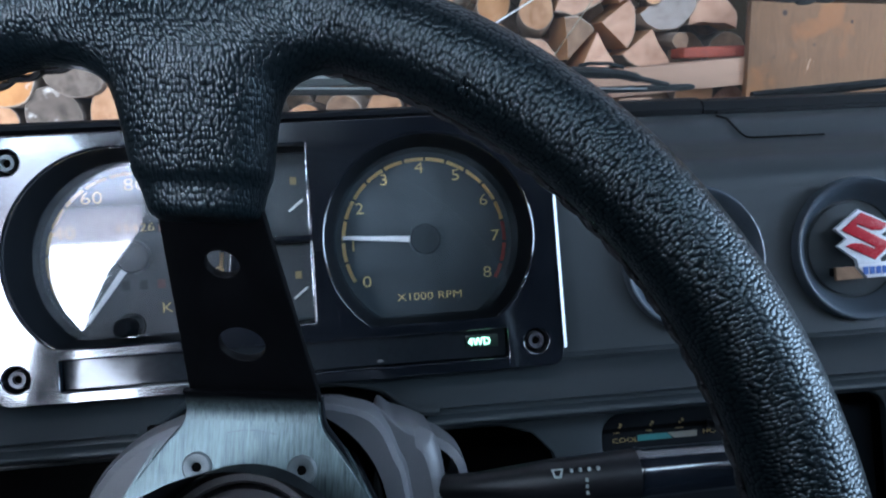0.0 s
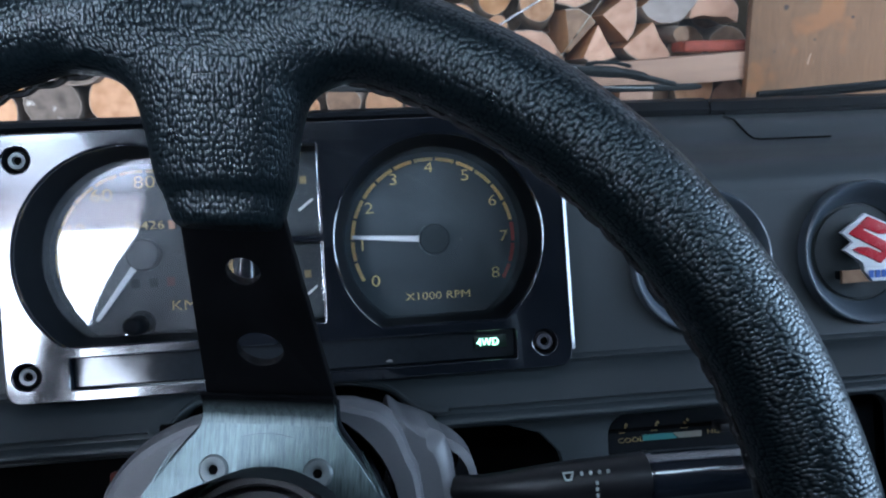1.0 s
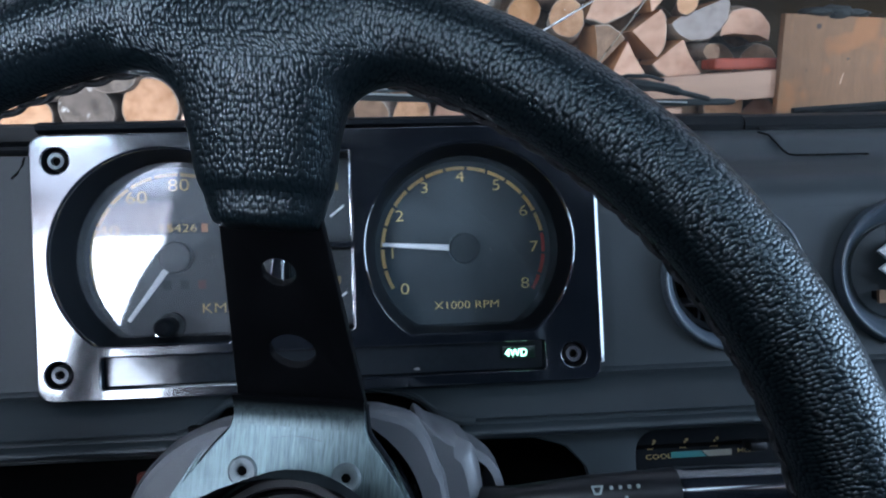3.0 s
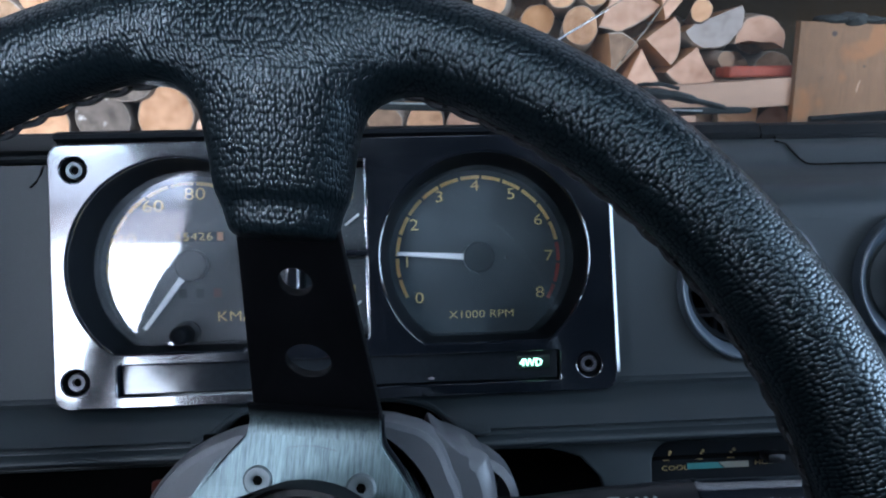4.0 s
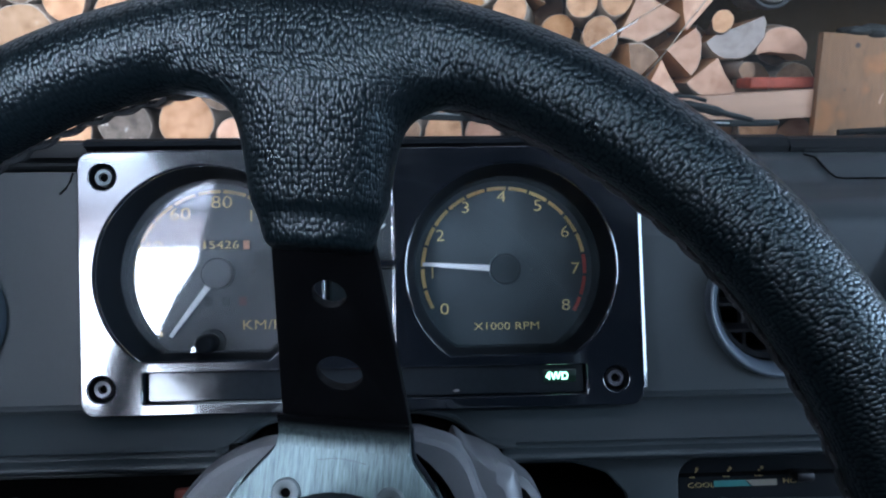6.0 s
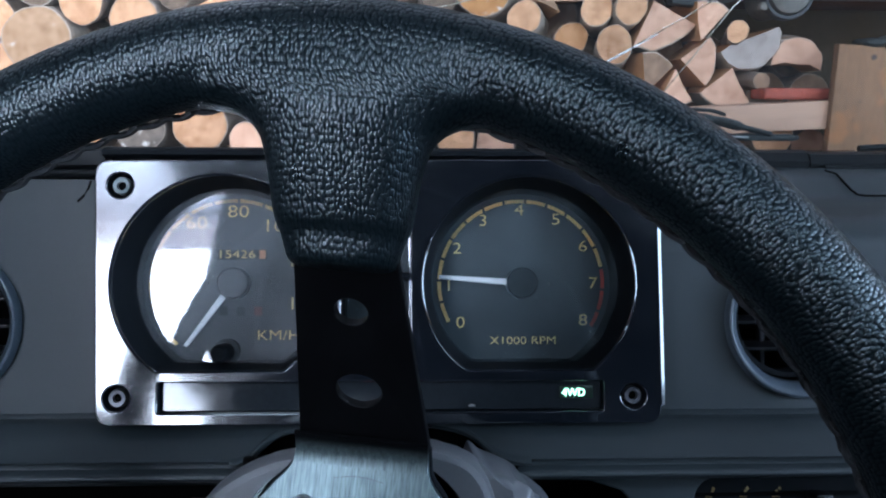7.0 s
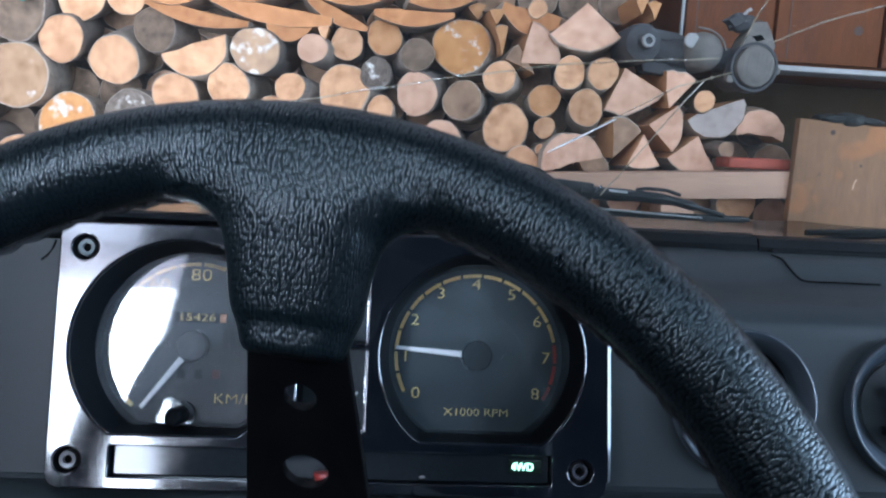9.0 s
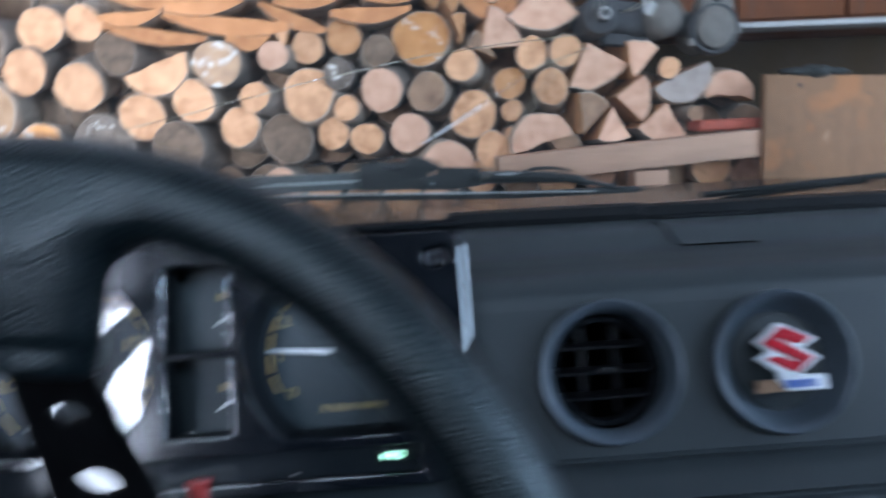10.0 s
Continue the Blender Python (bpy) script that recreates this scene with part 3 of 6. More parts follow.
def log(x, z, r, look_of, lean_x=0.0, lean_z=0.0, length=0.36, y=None):
    """A round log; its sawn end faces the car and its body runs back into the stack."""
    rng = random.Random(int(x * 7919) * 31 + int(z * 104729))
    bm = bmesh.new()
    n = 26
    k1, k2, k3 = rng.uniform(0, 6.28), rng.uniform(0, 6.28), rng.uniform(0, 6.28)
    shape = [r * (1 + 0.045 * math.sin(2 * a + k1) + 0.025 * math.sin(3 * a + k2) + 0.015 * math.sin(7 * a + k3)) for a in [2 * math.pi * i / n for i in range(n)]]
    rows = []
    # heart, sawn face, bark edge, body
    for scale, yy in ((0.45, 0.0), (0.955, 0.0), (0.99, 0.002), (1.0, 0.008), (1.01, 0.08), (0.99, 0.2), (1.0, length)):
        row = []
        for i in range(n):
            a = 2 * math.pi * i / n
            wob = 1 + (0.02 * math.sin(9 * yy * 10 + 3 * a + k1) if yy > 0.01 else 0)
            row.append(bm.verts.new((shape[i] * scale * wob * math.cos(a) - lean_x * yy, yy, shape[i] * scale * wob * math.sin(a) - lean_z * yy)))
        rows.append(row)
    cap = bm.faces.new(rows[0])
    end = [cap]
    for j, (p, q) in enumerate(zip(rows, rows[1:])):
        for i in range(n):
            f = bm.faces.new((p[i], p[(i + 1) % n], q[(i + 1) % n], q[i]))
            if j >= 1:
                f.material_index = 1
            else:
                end.append(f)
    bm.faces.new(rows[-1]).material_index = 1
    bmesh.ops.recalc_face_normals(bm, faces=bm.faces)
    bark = BARK_DARK if look_of in ("dark", "darkfrost") or rng.random() < 0.4 else BARK
    ob = link_mesh("log", bm, [ENDS[look_of], bark])
    ob.matrix_world = pose(x, (1.88 + rng.uniform(-0.035, 0.03)) if y is None else y, z, rng.uniform(-3, 3), 0, rng.uniform(-5, 5))
    words = {"pale": "round log with a pale freshly sawn end", "pink": "round log with a pinkish sawn end", "orange": "round log with an orange-brown sawn end",
             "brown": "round log with a brown cracked end", "grey": "weathered grey round log", "dark": "dark weathered round log with grey bark",
             "frosty": "thick log, orange sawn end with white mould", "mouldy": "thick log, tan sawn end with faint white mould", "darkfrost": "dark rotten log with white mould patches", "spotted": "round log with a white-spotted sawn end"}
    return tagged(ob, words[look_of] + " in the stack", "log", WOODPILE)


def split_log(x, z, r, toward, sweep, look_of):
    """A cleft piece: a sector of a log, its heart at (x, z), opening toward an angle."""
    rng = random.Random(int(x * 7919) * 17 + int(z * 104729))
    bm = bmesh.new()
    n = max(5, int(sweep / 12))
    loop = []
    if sweep < 150:
        loop.append((0.0, 0.0))
    for k in range(n + 1):
        a = radians(toward - sweep / 2 + sweep * k / n)
        rr = r * (1 + rng.uniform(-0.035, 0.035))
        loop.append((rr * math.cos(a), rr * math.sin(a)))
    if sweep < 150:
        a = radians(toward + sweep / 2)
        loop.append((0.5 * r * math.cos(a) + rng.uniform(-0.004, 0.004), 0.5 * r * math.sin(a) + rng.uniform(-0.004, 0.004)))
    else:
        a = radians(toward)
        for s in (0.5, 0.0, -0.5):
            loop.append((-s * r * math.sin(a) + rng.uniform(-0.005, 0.005), s * r * math.cos(a) + rng.uniform(-0.005, 0.005)))
    rows = [[bm.verts.new((px * s, yy, pz * s)) for px, pz in loop] for s, yy in ((0.97, 0.0), (1.0, 0.004), (1.0, 0.35))]
    bm.faces.new(rows[0])
    for p, q in zip(rows, rows[1:]):
        for i in range(len(loop)):
            f = bm.faces.new((p[i], p[(i + 1) % len(loop)], q[(i + 1) % len(loop)], q[i]))
            curved = 1 <= i <= n if sweep < 150 else i < n
            f.material_index = 1 if curved else 2
    bm.faces.new(rows[-1]).material_index = 2
    bmesh.ops.recalc_face_normals(bm, faces=bm.faces)
    ob = link_mesh("split_log", bm, [ENDS[look_of], BARK, SPLIT])
    ob.matrix_world = pose(x, 1.87 + rng.uniform(-0.03, 0.03), z, rng.uniform(-3, 3), 0, rng.uniform(-7, 7))
    words = {"pink": "cleft wedge of pinkish wood", "orange": "narrow cleft billet of orange wood", "brown": "cleft piece of brown wood", "grey": "half log of weathered grey wood", "pale": "half log of pale sawn wood"}
    return tagged(ob, words[look_of] + " in the stack", "firewood", WOODPILE)


def slab(x, z, long, high, tilt):
    """An outer slab of sawn timber lying across the stack: flat above, rounded bark side below."""
    rng = random.Random(int(x * 7919) * 13 + int(z * 104729))
    bm = bmesh.new()
    n = 12
    up = [(long * (k / n - 0.5), high * (0.22 + 0.06 * math.sin(5 * k / n + x * 9))) for k in range(n + 1)]
    low = [(long * (0.5 - k / n), -high * 0.75 * math.sin(math.pi * (0.06 + 0.88 * k / n))) for k in range(n + 1)]
    loop = up + low
    rows = [[bm.verts.new((px * s, yy, pz * s)) for px, pz in loop] for s, yy in ((0.99, 0.0), (1.0, 0.003), (1.0, 0.25))]
    bm.faces.new(rows[0])
    for p, q in zip(rows, rows[1:]):
        for i in range(len(loop)):
            f = bm.faces.new((p[i], p[(i + 1) % len(loop)], q[(i + 1) % len(loop)], q[i]))
            f.material_index = 2 if i < n else 1
    bm.faces.new(rows[-1])
    bmesh.ops.recalc_face_normals(bm, faces=bm.faces)
    ob = link_mesh("wood_slab", bm, [SLAB_END, BARK, SPLIT])
    ob.matrix_world = pose(x, 1.86 + rng.uniform(-0.02, 0.03), z, 0, -tilt, rng.uniform(-6, 6))
    return tagged(ob, "orange-brown sawn slab wood lying on the stack", "firewood", WOODPILE)


log(-0.872, 1.511, 0.066, "pale", 0.05, -0.25)
log(-0.751, 1.522, 0.053, "pale", 0.05, -0.2)
log(-0.917, 1.392, 0.066, "pale", 0.1, -0.2)
log(-0.780, 1.344, 0.072, "pale", 0.05, -0.35)
log(-1.041, 1.284, 0.095, "mouldy", 0, -0.1)
log(-0.912, 1.158, 0.087, "frosty", 0, 0)
log(-0.724, 1.176, 0.090, "darkfrost", -0.1, 0)
log(-0.668, 1.436, 0.062, "dark", -0.35, 0.1)
log(-0.377, 1.389, 0.069, "spotted", -0.1, 0)
log(-0.451, 1.289, 0.061, "pale", -0.2, -0.1)
log(-0.219, 1.407, 0.043, "pink", -0.4, 0.1)
log(-0.123, 1.431, 0.049, "pale", 0, 0)
log(-0.016, 1.455, 0.053, "orange", 0, 0)
log(-0.278, 1.293, 0.044, "pale", -0.4, 0.15)
log(-0.125, 1.292, 0.076, "pale", -0.25, 0.15)
log(-0.036, 1.347, 0.046, "darkfrost", -0.1, 0)
log(0.082, 1.408, 0.049, "dark", 0.1, 0.1)
log(-0.019, 1.249, 0.038, "pale", -0.1, 0.1)
log(0.085, 1.298, 0.064, "pink", -0.2, -0.1)
log(-0.331, 1.211, 0.058, "pale", -0.2, 0.1)
log(-0.505, 1.160, 0.076, "dark", -0.2, 0)
log(-0.199, 1.171, 0.076, "dark", -0.1, 0)
log(-0.064, 1.179, 0.048, "pale", -0.2, 0.1)
log(0.033, 1.159, 0.049, "pale", -0.2, 0.1)
log(0.161, 1.170, 0.061, "pink", -0.25, 0.1)
log(-1.050, 1.044, 0.076, "pale", 0, 0)
log(-1.034, 1.462, 0.085, "dark", 0, -0.1)
log(0.209, 1.442, 0.084, "frosty", -0.35, 0.05)
log(0.326, 1.360, 0.049, "pale", -0.25, 0.15)
log(0.220, 1.287, 0.059, "brown", -0.2, 0)
log(0.355, 1.215, 0.072, "pale", -0.2, 0.1)
log(0.467, 1.302, 0.049, "orange", -0.1, 0.1)
log(0.583, 1.285, 0.054, "pale", -0.15, 0.1)
log(0.530, 1.384, 0.049, "pale", -0.3, 0.1)
log(0.628, 1.387, 0.048, "pale", -0.1, 0.2)
log(0.468, 1.221, 0.033, "pale", -0.2, 0.1)
log(0.408, 1.108, 0.056, "pale", -0.1, 0)
log(0.942, 1.325, 0.033, "pale", -0.3, 0.1)
log(1.016, 1.185, 0.026, "brown", 0, 0)
log(0.424, 1.560, 0.028, "pale", 0, 0)
log(0.463, 1.157, 0.016, "pale", 0, 0)
log(-0.603, 1.251, 0.066, "pale", -0.1, -0.1)
log(0.058, 1.397, 0.023, "dark", 0, 0)
split_log(0.565, 1.582, 0.139, -90, 95, "pink")
split_log(0.384, 1.403, 0.123, 40, 75, "pink")
split_log(0.325, 1.420, 0.085, 95, 28, "orange")
split_log(0.303, 1.502, 0.046, 90, 60, "orange")
split_log(0.427, 1.376, 0.098, 140, 35, "brown")
split_log(0.695, 1.408, 0.139, -70, 85, "pink")
split_log(0.828, 1.297, 0.111, 75, 50, "pink")
split_log(0.784, 1.247, 0.108, -4, 80, "pink")
split_log(0.769, 1.218, 0.108, -88, 58, "pink")
split_log(0.933, 1.222, 0.114, -100, 82, "pink")
split_log(0.552, 1.118, 0.095, 105, 180, "pink")
split_log(0.986, 1.308, 0.090, -66, 175, "grey")
split_log(1.136, 1.238, 0.077, 85, 200, "pink")
split_log(0.679, 1.143, 0.123, 70, 50, "brown")
split_log(0.596, 1.095, 0.074, 60, 120, "brown")
split_log(-0.548, 1.397, 0.093, -70, 180, "pale")
split_log(0.269, 1.057, 0.085, 90, 180, "pink")
split_log(0.255, 1.522, 0.049, 100, 70, "orange")
split_log(0.777, 1.552, 0.056, 95, 50, "orange")
split_log(0.731, 1.563, 0.056, 90, 45, "orange")
split_log(-0.186, 1.424, 0.049, 95, 40, "pale")
slab(-0.544, 1.484, 0.302, 0.046, -10)
slab(-0.348, 1.510, 0.367, 0.055, -9)
slab(-0.288, 1.464, 0.127, 0.055, 5)
slab(-0.158, 1.515, 0.204, 0.042, -25)
slab(0.067, 1.519, 0.231, 0.046, 2)
slab(-0.605, 1.532, 0.176, 0.042, 5)
slab(-0.103, 1.566, 0.215, 0.042, 5)
slab(0.154, 1.574, 0.215, 0.049, 10)
slab(-0.387, 1.563, 0.244, 0.049, 8)
slab(0.408, 1.543, 0.179, 0.075, -12)
slab(-0.238, 1.601, 0.326, 0.049, 4)
slab(0.136, 1.618, 0.277, 0.042, 3)
slab(-0.550, 1.586, 0.261, 0.049, -4)

# the row that shows low down, over the bonnet
log(-0.62, 1.050, 0.082, "pale", -0.1, 0)
log(-0.80, 1.045, 0.078, "darkfrost", 0, 0)
log(-0.965, 1.02, 0.070, "pale", 0, 0)
log(-0.47, 1.00, 0.060, "pink", 0, 0)
for k in range(14):
    log(-0.34 + 0.118 * k, 1.012 + 0.018 * math.sin(k * 2.3), 0.055 + 0.006 * math.sin(k * 1.7), ("pale", "pink", "pale", "brown")[k % 4], -0.1, 0)
# billets further back, seen in the gaps, their shade put into dark colours
for row in range(6):
    for k in range(19):
        xx, zz = -1.20 + 0.132 * k + 0.066 * (row % 2), 1.03 + 0.118 * row
        if zz < 1.30 or xx < 0.72:
            log(xx, zz, 0.066, ("brown", "dark", "brown", "dark", "dark")[(k * 2 + row) % 5], 0, 0, y=2.03 + 0.02 * math.sin(k * 5.1 + row), length=0.30)
# the lower courses and the far end of the stack
for row in range(7):
    for k in range(22):
        xx = -1.50 + 0.128 * k + 0.064 * (row % 2)
        log(xx, 0.08 + 0.126 * row, 0.064 + 0.005 * math.sin(k * 3.1 + row), ("pale", "pink", "brown", "pale", "dark")[(k * 3 + row) % 5], 0, 0)
for k in range(5):
    for row in range(5):
        log(-1.18 - 0.13 * (k % 3), 0.96 + 0.13 * row, 0.062, ("pale", "dark", "pale")[(k + row) % 3], 0, 0, y=1.90 + 0.01 * k) if k < 3 else None

# ---------------------------------------------------------------- what stands at the end of the stack
beam = thing("timber_beam", pose(0.835, 1.80, 1.075, 0, -3.2, 0), "long pale planed timber lying under the split wood", "timber")
part("beam", box(0, 0, 0, 0.86, 0.10, 0.078, 0.004), BEAM, beam)
tagged(link_mesh("timber_prop", box(0.85, 1.80, 0.515, 0.10, 0.09, 1.03, 0.004), BEAM), "upright pale timber under the long beam", "timber")

board = thing("wooden_board", pose(1.345, 1.73, 0.0, 0, 0, 0), "rough brown wooden board standing beside the firewood", "board")
bb = plate([[(-0.185, 0.0), (0.45, 0.0), (0.45, 1.255), (-0.175, 1.285)]], 0.0, 0.028, 0.002)
part("panel", bb, PLY, board, smooth=False)
part("knot_hole", lathe([(0.0, -0.001), (0.0075, -0.001), (0.008, 0.0005)], 12, at=(-0.075, 0, 1.250)), KNOT, board)
for kx, kz, kr in ((0.02, 1.16, 0.004), (0.13, 1.22, 0.005), (-0.10, 1.13, 0.003)):
    part("nail_mark", lathe([(0.0, -0.001), (kr, -0.001), (kr, 0.0005)], 10, at=(kx, 0, kz)), KNOT, board)
part("scrape", plate([[(0.002, 1.092), (0.006, 1.090), (0.009, 1.108), (0.014, 1.122), (0.010, 1.120), (0.005, 1.106)]], -0.0012, 0.001), BEAM, board, "pale scrape mark")

crate = tagged(link_mesh("red_crate_rim", box(1.12, 1.84, 1.150, 0.235, 0.10, 0.032, 0.008, 3), BRICK_RED), "faded red plastic rim wedged under the logs", "crate")
cloth = bmesh.new()
for dx, wide, high in ((-0.065, 0.042, 0.014), (-0.010, 0.052, 0.021), (0.050, 0.040, 0.013)):
    lump = bmesh.new()
    bmesh.ops.create_icosphere(lump, subdivisions=3, radius=1.0)
    for v in lump.verts:
        k = 1 + 0.16 * math.sin(v.co.x * 5 + dx * 60) * math.cos(v.co.y * 4 + v.co.z * 3)
        v.co = Vector((dx + v.co.x * wide * k, v.co.y * 0.045 * k, v.co.z * high * k))
    merged(lump, cloth)
ob = link_mesh("folded_sheet", cloth, SHEET_DARK)
ob.matrix_world = pose(1.335, 1.755, 1.286, 0, 2, 0)
tagged(ob, "crumpled dark dusty sheet behind the board", "sheet")
cloth = bmesh.new()
bmesh.ops.create_grid(cloth, x_segments=20, y_segments=10, size=0.5)
for v in cloth.verts:
    v.co = Vector((v.co.x * 0.22, v.co.y * 0.16, 0.012 * math.sin(v.co.x * 15 + v.co.y * 4)))
bmesh.ops.solidify(cloth, geom=cloth.faces[:], thickness=0.003)
ob = link_mesh("plastic_sack", cloth, TARP)
ob.matrix_world = pose(-1.075, 1.84, 1.585, 62, 18, 5)
tagged(ob, "green plastic sack on top of the stack", "sack")

# wooden doors and a white rail on the wall behind
doors = thing("wall_cabinet", pose(1.45, 2.22, 1.458, 0, 0, 0), "red-brown stained wooden cabinet on the wall", "cabinet")
part("body", box(0.08, 0.187, 0.36, 1.08, 0.314, 0.72, 0.004), DOOR_WOOD, doors)
for dx, wide in ((-0.302, 0.305), (0.053, 0.375), (0.436, 0.36)):
    d = part("door", box(dx, 0.018, 0.37, wide, 0.024, 0.66, 0.004), DOOR_WOOD, doors)
    part("groove", box(dx - 0.38 * wide, 0.0055, 0.37, 0.004, 0.003, 0.64), KNOT, d)
    part("knot", lathe([(0.0, -0.0006), (0.006, -0.0006), (0.017, -0.0002), (0.024, 0.001)], 14, at=(dx + 0.105, 0.0062, 0.160)), KNOT, d)
part("corner_strip", box(-0.467, 0.01, 0.36, 0.010, 0.012, 0.72, 0.002), WHITE_RAIL, doors)
rail = tagged(link_mesh("white_rail", box(1.62, 2.153, 1.462, 0.98, 0.147, 0.017, 0.003), WHITE_RAIL), "white painted shelf edge under the cabinet", "shelf")

# an old electric motor lying on the split wood
motor = thing("electric_motor", pose(0.90, 1.86, 1.43, 0, 4, 0), "old grey electric motor lying on the firewood", "motor")
part("hub_casing", lathe([(0.0, -0.11), (0.018, -0.11), (0.022, -0.10), (0.022, -0.085), (0.034, -0.08), (0.05, -0.07), (0.056, -0.05), (0.056, 0.08), (0.04, 0.1), (0.0, 0.1)], 32, at=(-0.185, 0, 0.03)), CAST_DARK, motor, "oily dark round casing with a shaft hub")
part("shaft_ring", lathe([(0.010, -0.118), (0.017, -0.118), (0.019, -0.108), (0.010, -0.106)], 24, at=(-0.185, 0, 0.03)), SILVER, motor)
mid = lathe([(0.0, -0.2), (0.028, -0.2), (0.034, -0.19), (0.036, -0.1), (0.042, -0.09), (0.042, 0.0), (0.036, 0.01), (0.036, 0.1), (0.0, 0.1)], 28, axis="X", at=(0.02, 0.02, 0.025))
part("shaft_housing", mid, CAST_DARK, motor)
cap = lathe([(0.0, -0.079), (0.020, -0.080), (0.045, -0.079), (0.056, -0.07), (0.058, -0.05), (0.062, -0.04), (0.062, 0.1), (0.0, 0.1)], 40, at=(0.152, 0, 0.006))
part("end_cap", cap, CAST, motor, "round grey ribbed end cap")
for k in range(7):
    part("rib", box(0.112 + 0.0133 * k, -0.0785, 0.006, 0.006, 0.004, 0.09 - 0.007 * abs(k - 3) ** 1.5, 0.0015), CAST, motor)
part("clamp_band", lathe([(0.0625, -0.060), (0.0700, -0.062), (0.0730, -0.052), (0.0730, -0.030), (0.0690, -0.022), (0.0625, -0.024)], 40, at=(0.152, 0, 0.006)), CAST_DARK, motor, "dark band clamped round the end cap")
part("housing", plate([[(0.0995, 0.0520), (0.2045, 0.0520), (0.2060, 0.0760), (0.1830, 0.1180), (0.1695, 0.1370), (0.1345, 0.1320), (0.1080, 0.0820)]], -0.058, 0.070, 0.008, seg=3), CAST, motor, "angular housing over the end cap")
part("vent_slot", plate([[(0.1300, 0.0900), (0.1560, 0.0980), (0.1700, 0.0860), (0.1480, 0.0780)]], -0.0592, 0.002), HOLE_BLACK, motor)
bulb = lathe([(0.0, -0.088), (0.022, -0.086), (0.040, -0.076), (0.052, -0.058), (0.057, -0.036), (0.057, 0.06), (0.03, 0.08), (0.0, 0.08)], 32, at=(0.006, 0.012, 0.034))
part("gear_case", bulb, CAST, motor, "bulbous grey gear case")
part("worn_patch", lathe([(0.0, -0.0745), (0.012, -0.0742), (0.021, -0.0720), (0.022, -0.0660)], 14, at=(-0.042, 0.012, 0.056)), SILVER, motor, "pale worn patch")
part("flange", plate([[(-0.150, -0.040), (-0.020, -0.046), (-0.014, 0.062), (-0.060, 0.084), (-0.150, 0.088), (-0.200, 0.090)]], 0.010, 0.050, 0.006), CAST_DARK, motor, "dark flange between the casings")
part("stay", tube([(x, -0.060, z) for x, z in smooth_line([(-0.030, 0.094), (0.010, 0.090), (0.044, 0.070), (0.062, 0.040)], 5)], 0.0032, 7), CAST, motor)
lump = bmesh.new()
bmesh.ops.create_icosphere(lump, subdivisions=3, radius=1.0)
for v in lump.verts:
    k = 1 + 0.22 * math.sin(v.co.x * 6.1 + 1) * math.cos(v.co.z * 5.3) + 0.12 * math.sin(v.co.y * 9 + v.co.x * 7)
    v.co = Vector((0.100 + v.co.x * 0.040 * k, -0.030 + v.co.y * 0.026 * k, 0.128 + v.co.z * 0.026 * k))
part("grease_clump", lump, CAST_DARK, motor, "clump of old grease and dust")
part("wire_end", tube([(0.104, -0.040, 0.150), (0.112, -0.042, 0.162), (0.122, -0.040, 0.168)], 0.0050, 7), SILVER, motor)
for bx, bz in ((0.088, -0.035), (0.222, 0.004)):
    part("lug", box(bx, -0.045, bz, 0.022, 0.03, 0.022, 0.006), CAST, motor)

# ---------------------------------------------------------------- the car's body
hood = thing("car_bonnet", pose(0.30, 0, 0), "dark glossy bonnet of the car, reflecting the firewood", "car bonnet")
bm = bmesh.new()
nx, ny = 30, 16
grid = []
for j in range(ny + 1):
    v = j / ny
    y = 0.42 + 0.94 * v
    row = []
    for i in range(nx + 1):
        u = 2 * i / nx - 1
        z = 1.080 - 0.052 * v - 0.05 * max(0, v - 0.93) / 0.07 * (v > 0.93) - 0.012 * u * u - (0.05 if abs(u) > 0.97 else 0)
        z += 0.004 * math.exp(-((abs(u) - 0.52) / 0.06) ** 2)
        row.append(bm.verts.new((0.12 + u * 0.96, y, z)))
    grid.append(row)
for a, b in zip(grid, grid[1:]):
    for i in range(nx):
        bm.faces.new((a[i], a[i + 1], b[i + 1], b[i]))
bmesh.ops.solidify(bm, geom=bm.faces[:], thickness=-0.004)
part("skin", bm, PAINT, hood)
part("nose", box(0.12, 1.37, 0.69, 1.80, 0.03, 0.56, 0.01), PAINT, hood)
for px in (-0.81, 1.05):
    part("wing", box(px, 0.80, 0.66, 0.05, 1.12, 0.60, 0.01), PAINT, hood)
part("cowl", box(0.12, 0.305, 1.058, 1.84, 0.215, 0.03, 0.008), PAINT, hood, "painted cowl panel under the windscreen")
part("underbody", box(0.12, 0.45, 0.42, 1.80, 1.8, 0.06, 0.01), MATT_BLACK, hood)

# windscreen: rubber, glass and cracks, leaning back from the cowl
SCREEN = pose(0.30, 0.185, 1.095, 24, 0, 0)      # local x along the base, z up the glass
screen = thing("window_1", SCREEN, "cracked windscreen in a black rubber surround", "windscreen", "", "structure")
pane = part("glass", box(0.12, 0, 0.29, 1.76, 0.004, 0.57), GLASS, screen, "clear windscreen glass with long cracks", smooth=False)
pane.visible_shadow = False
part("rubber_base", tube([(-0.77 + 0.0885 * k, 0, 0.002) for k in range(21)], 0.009, 10), RUBBER, screen)
for px in (-0.80, 1.04):
    part("pillar", box(px, 0, 0.28, 0.07, 0.05, 0.62, 0.012), PAINT, screen)
part("header", box(0.12, 0, 0.61, 1.92, 0.06, 0.07, 0.012), PAINT, screen)


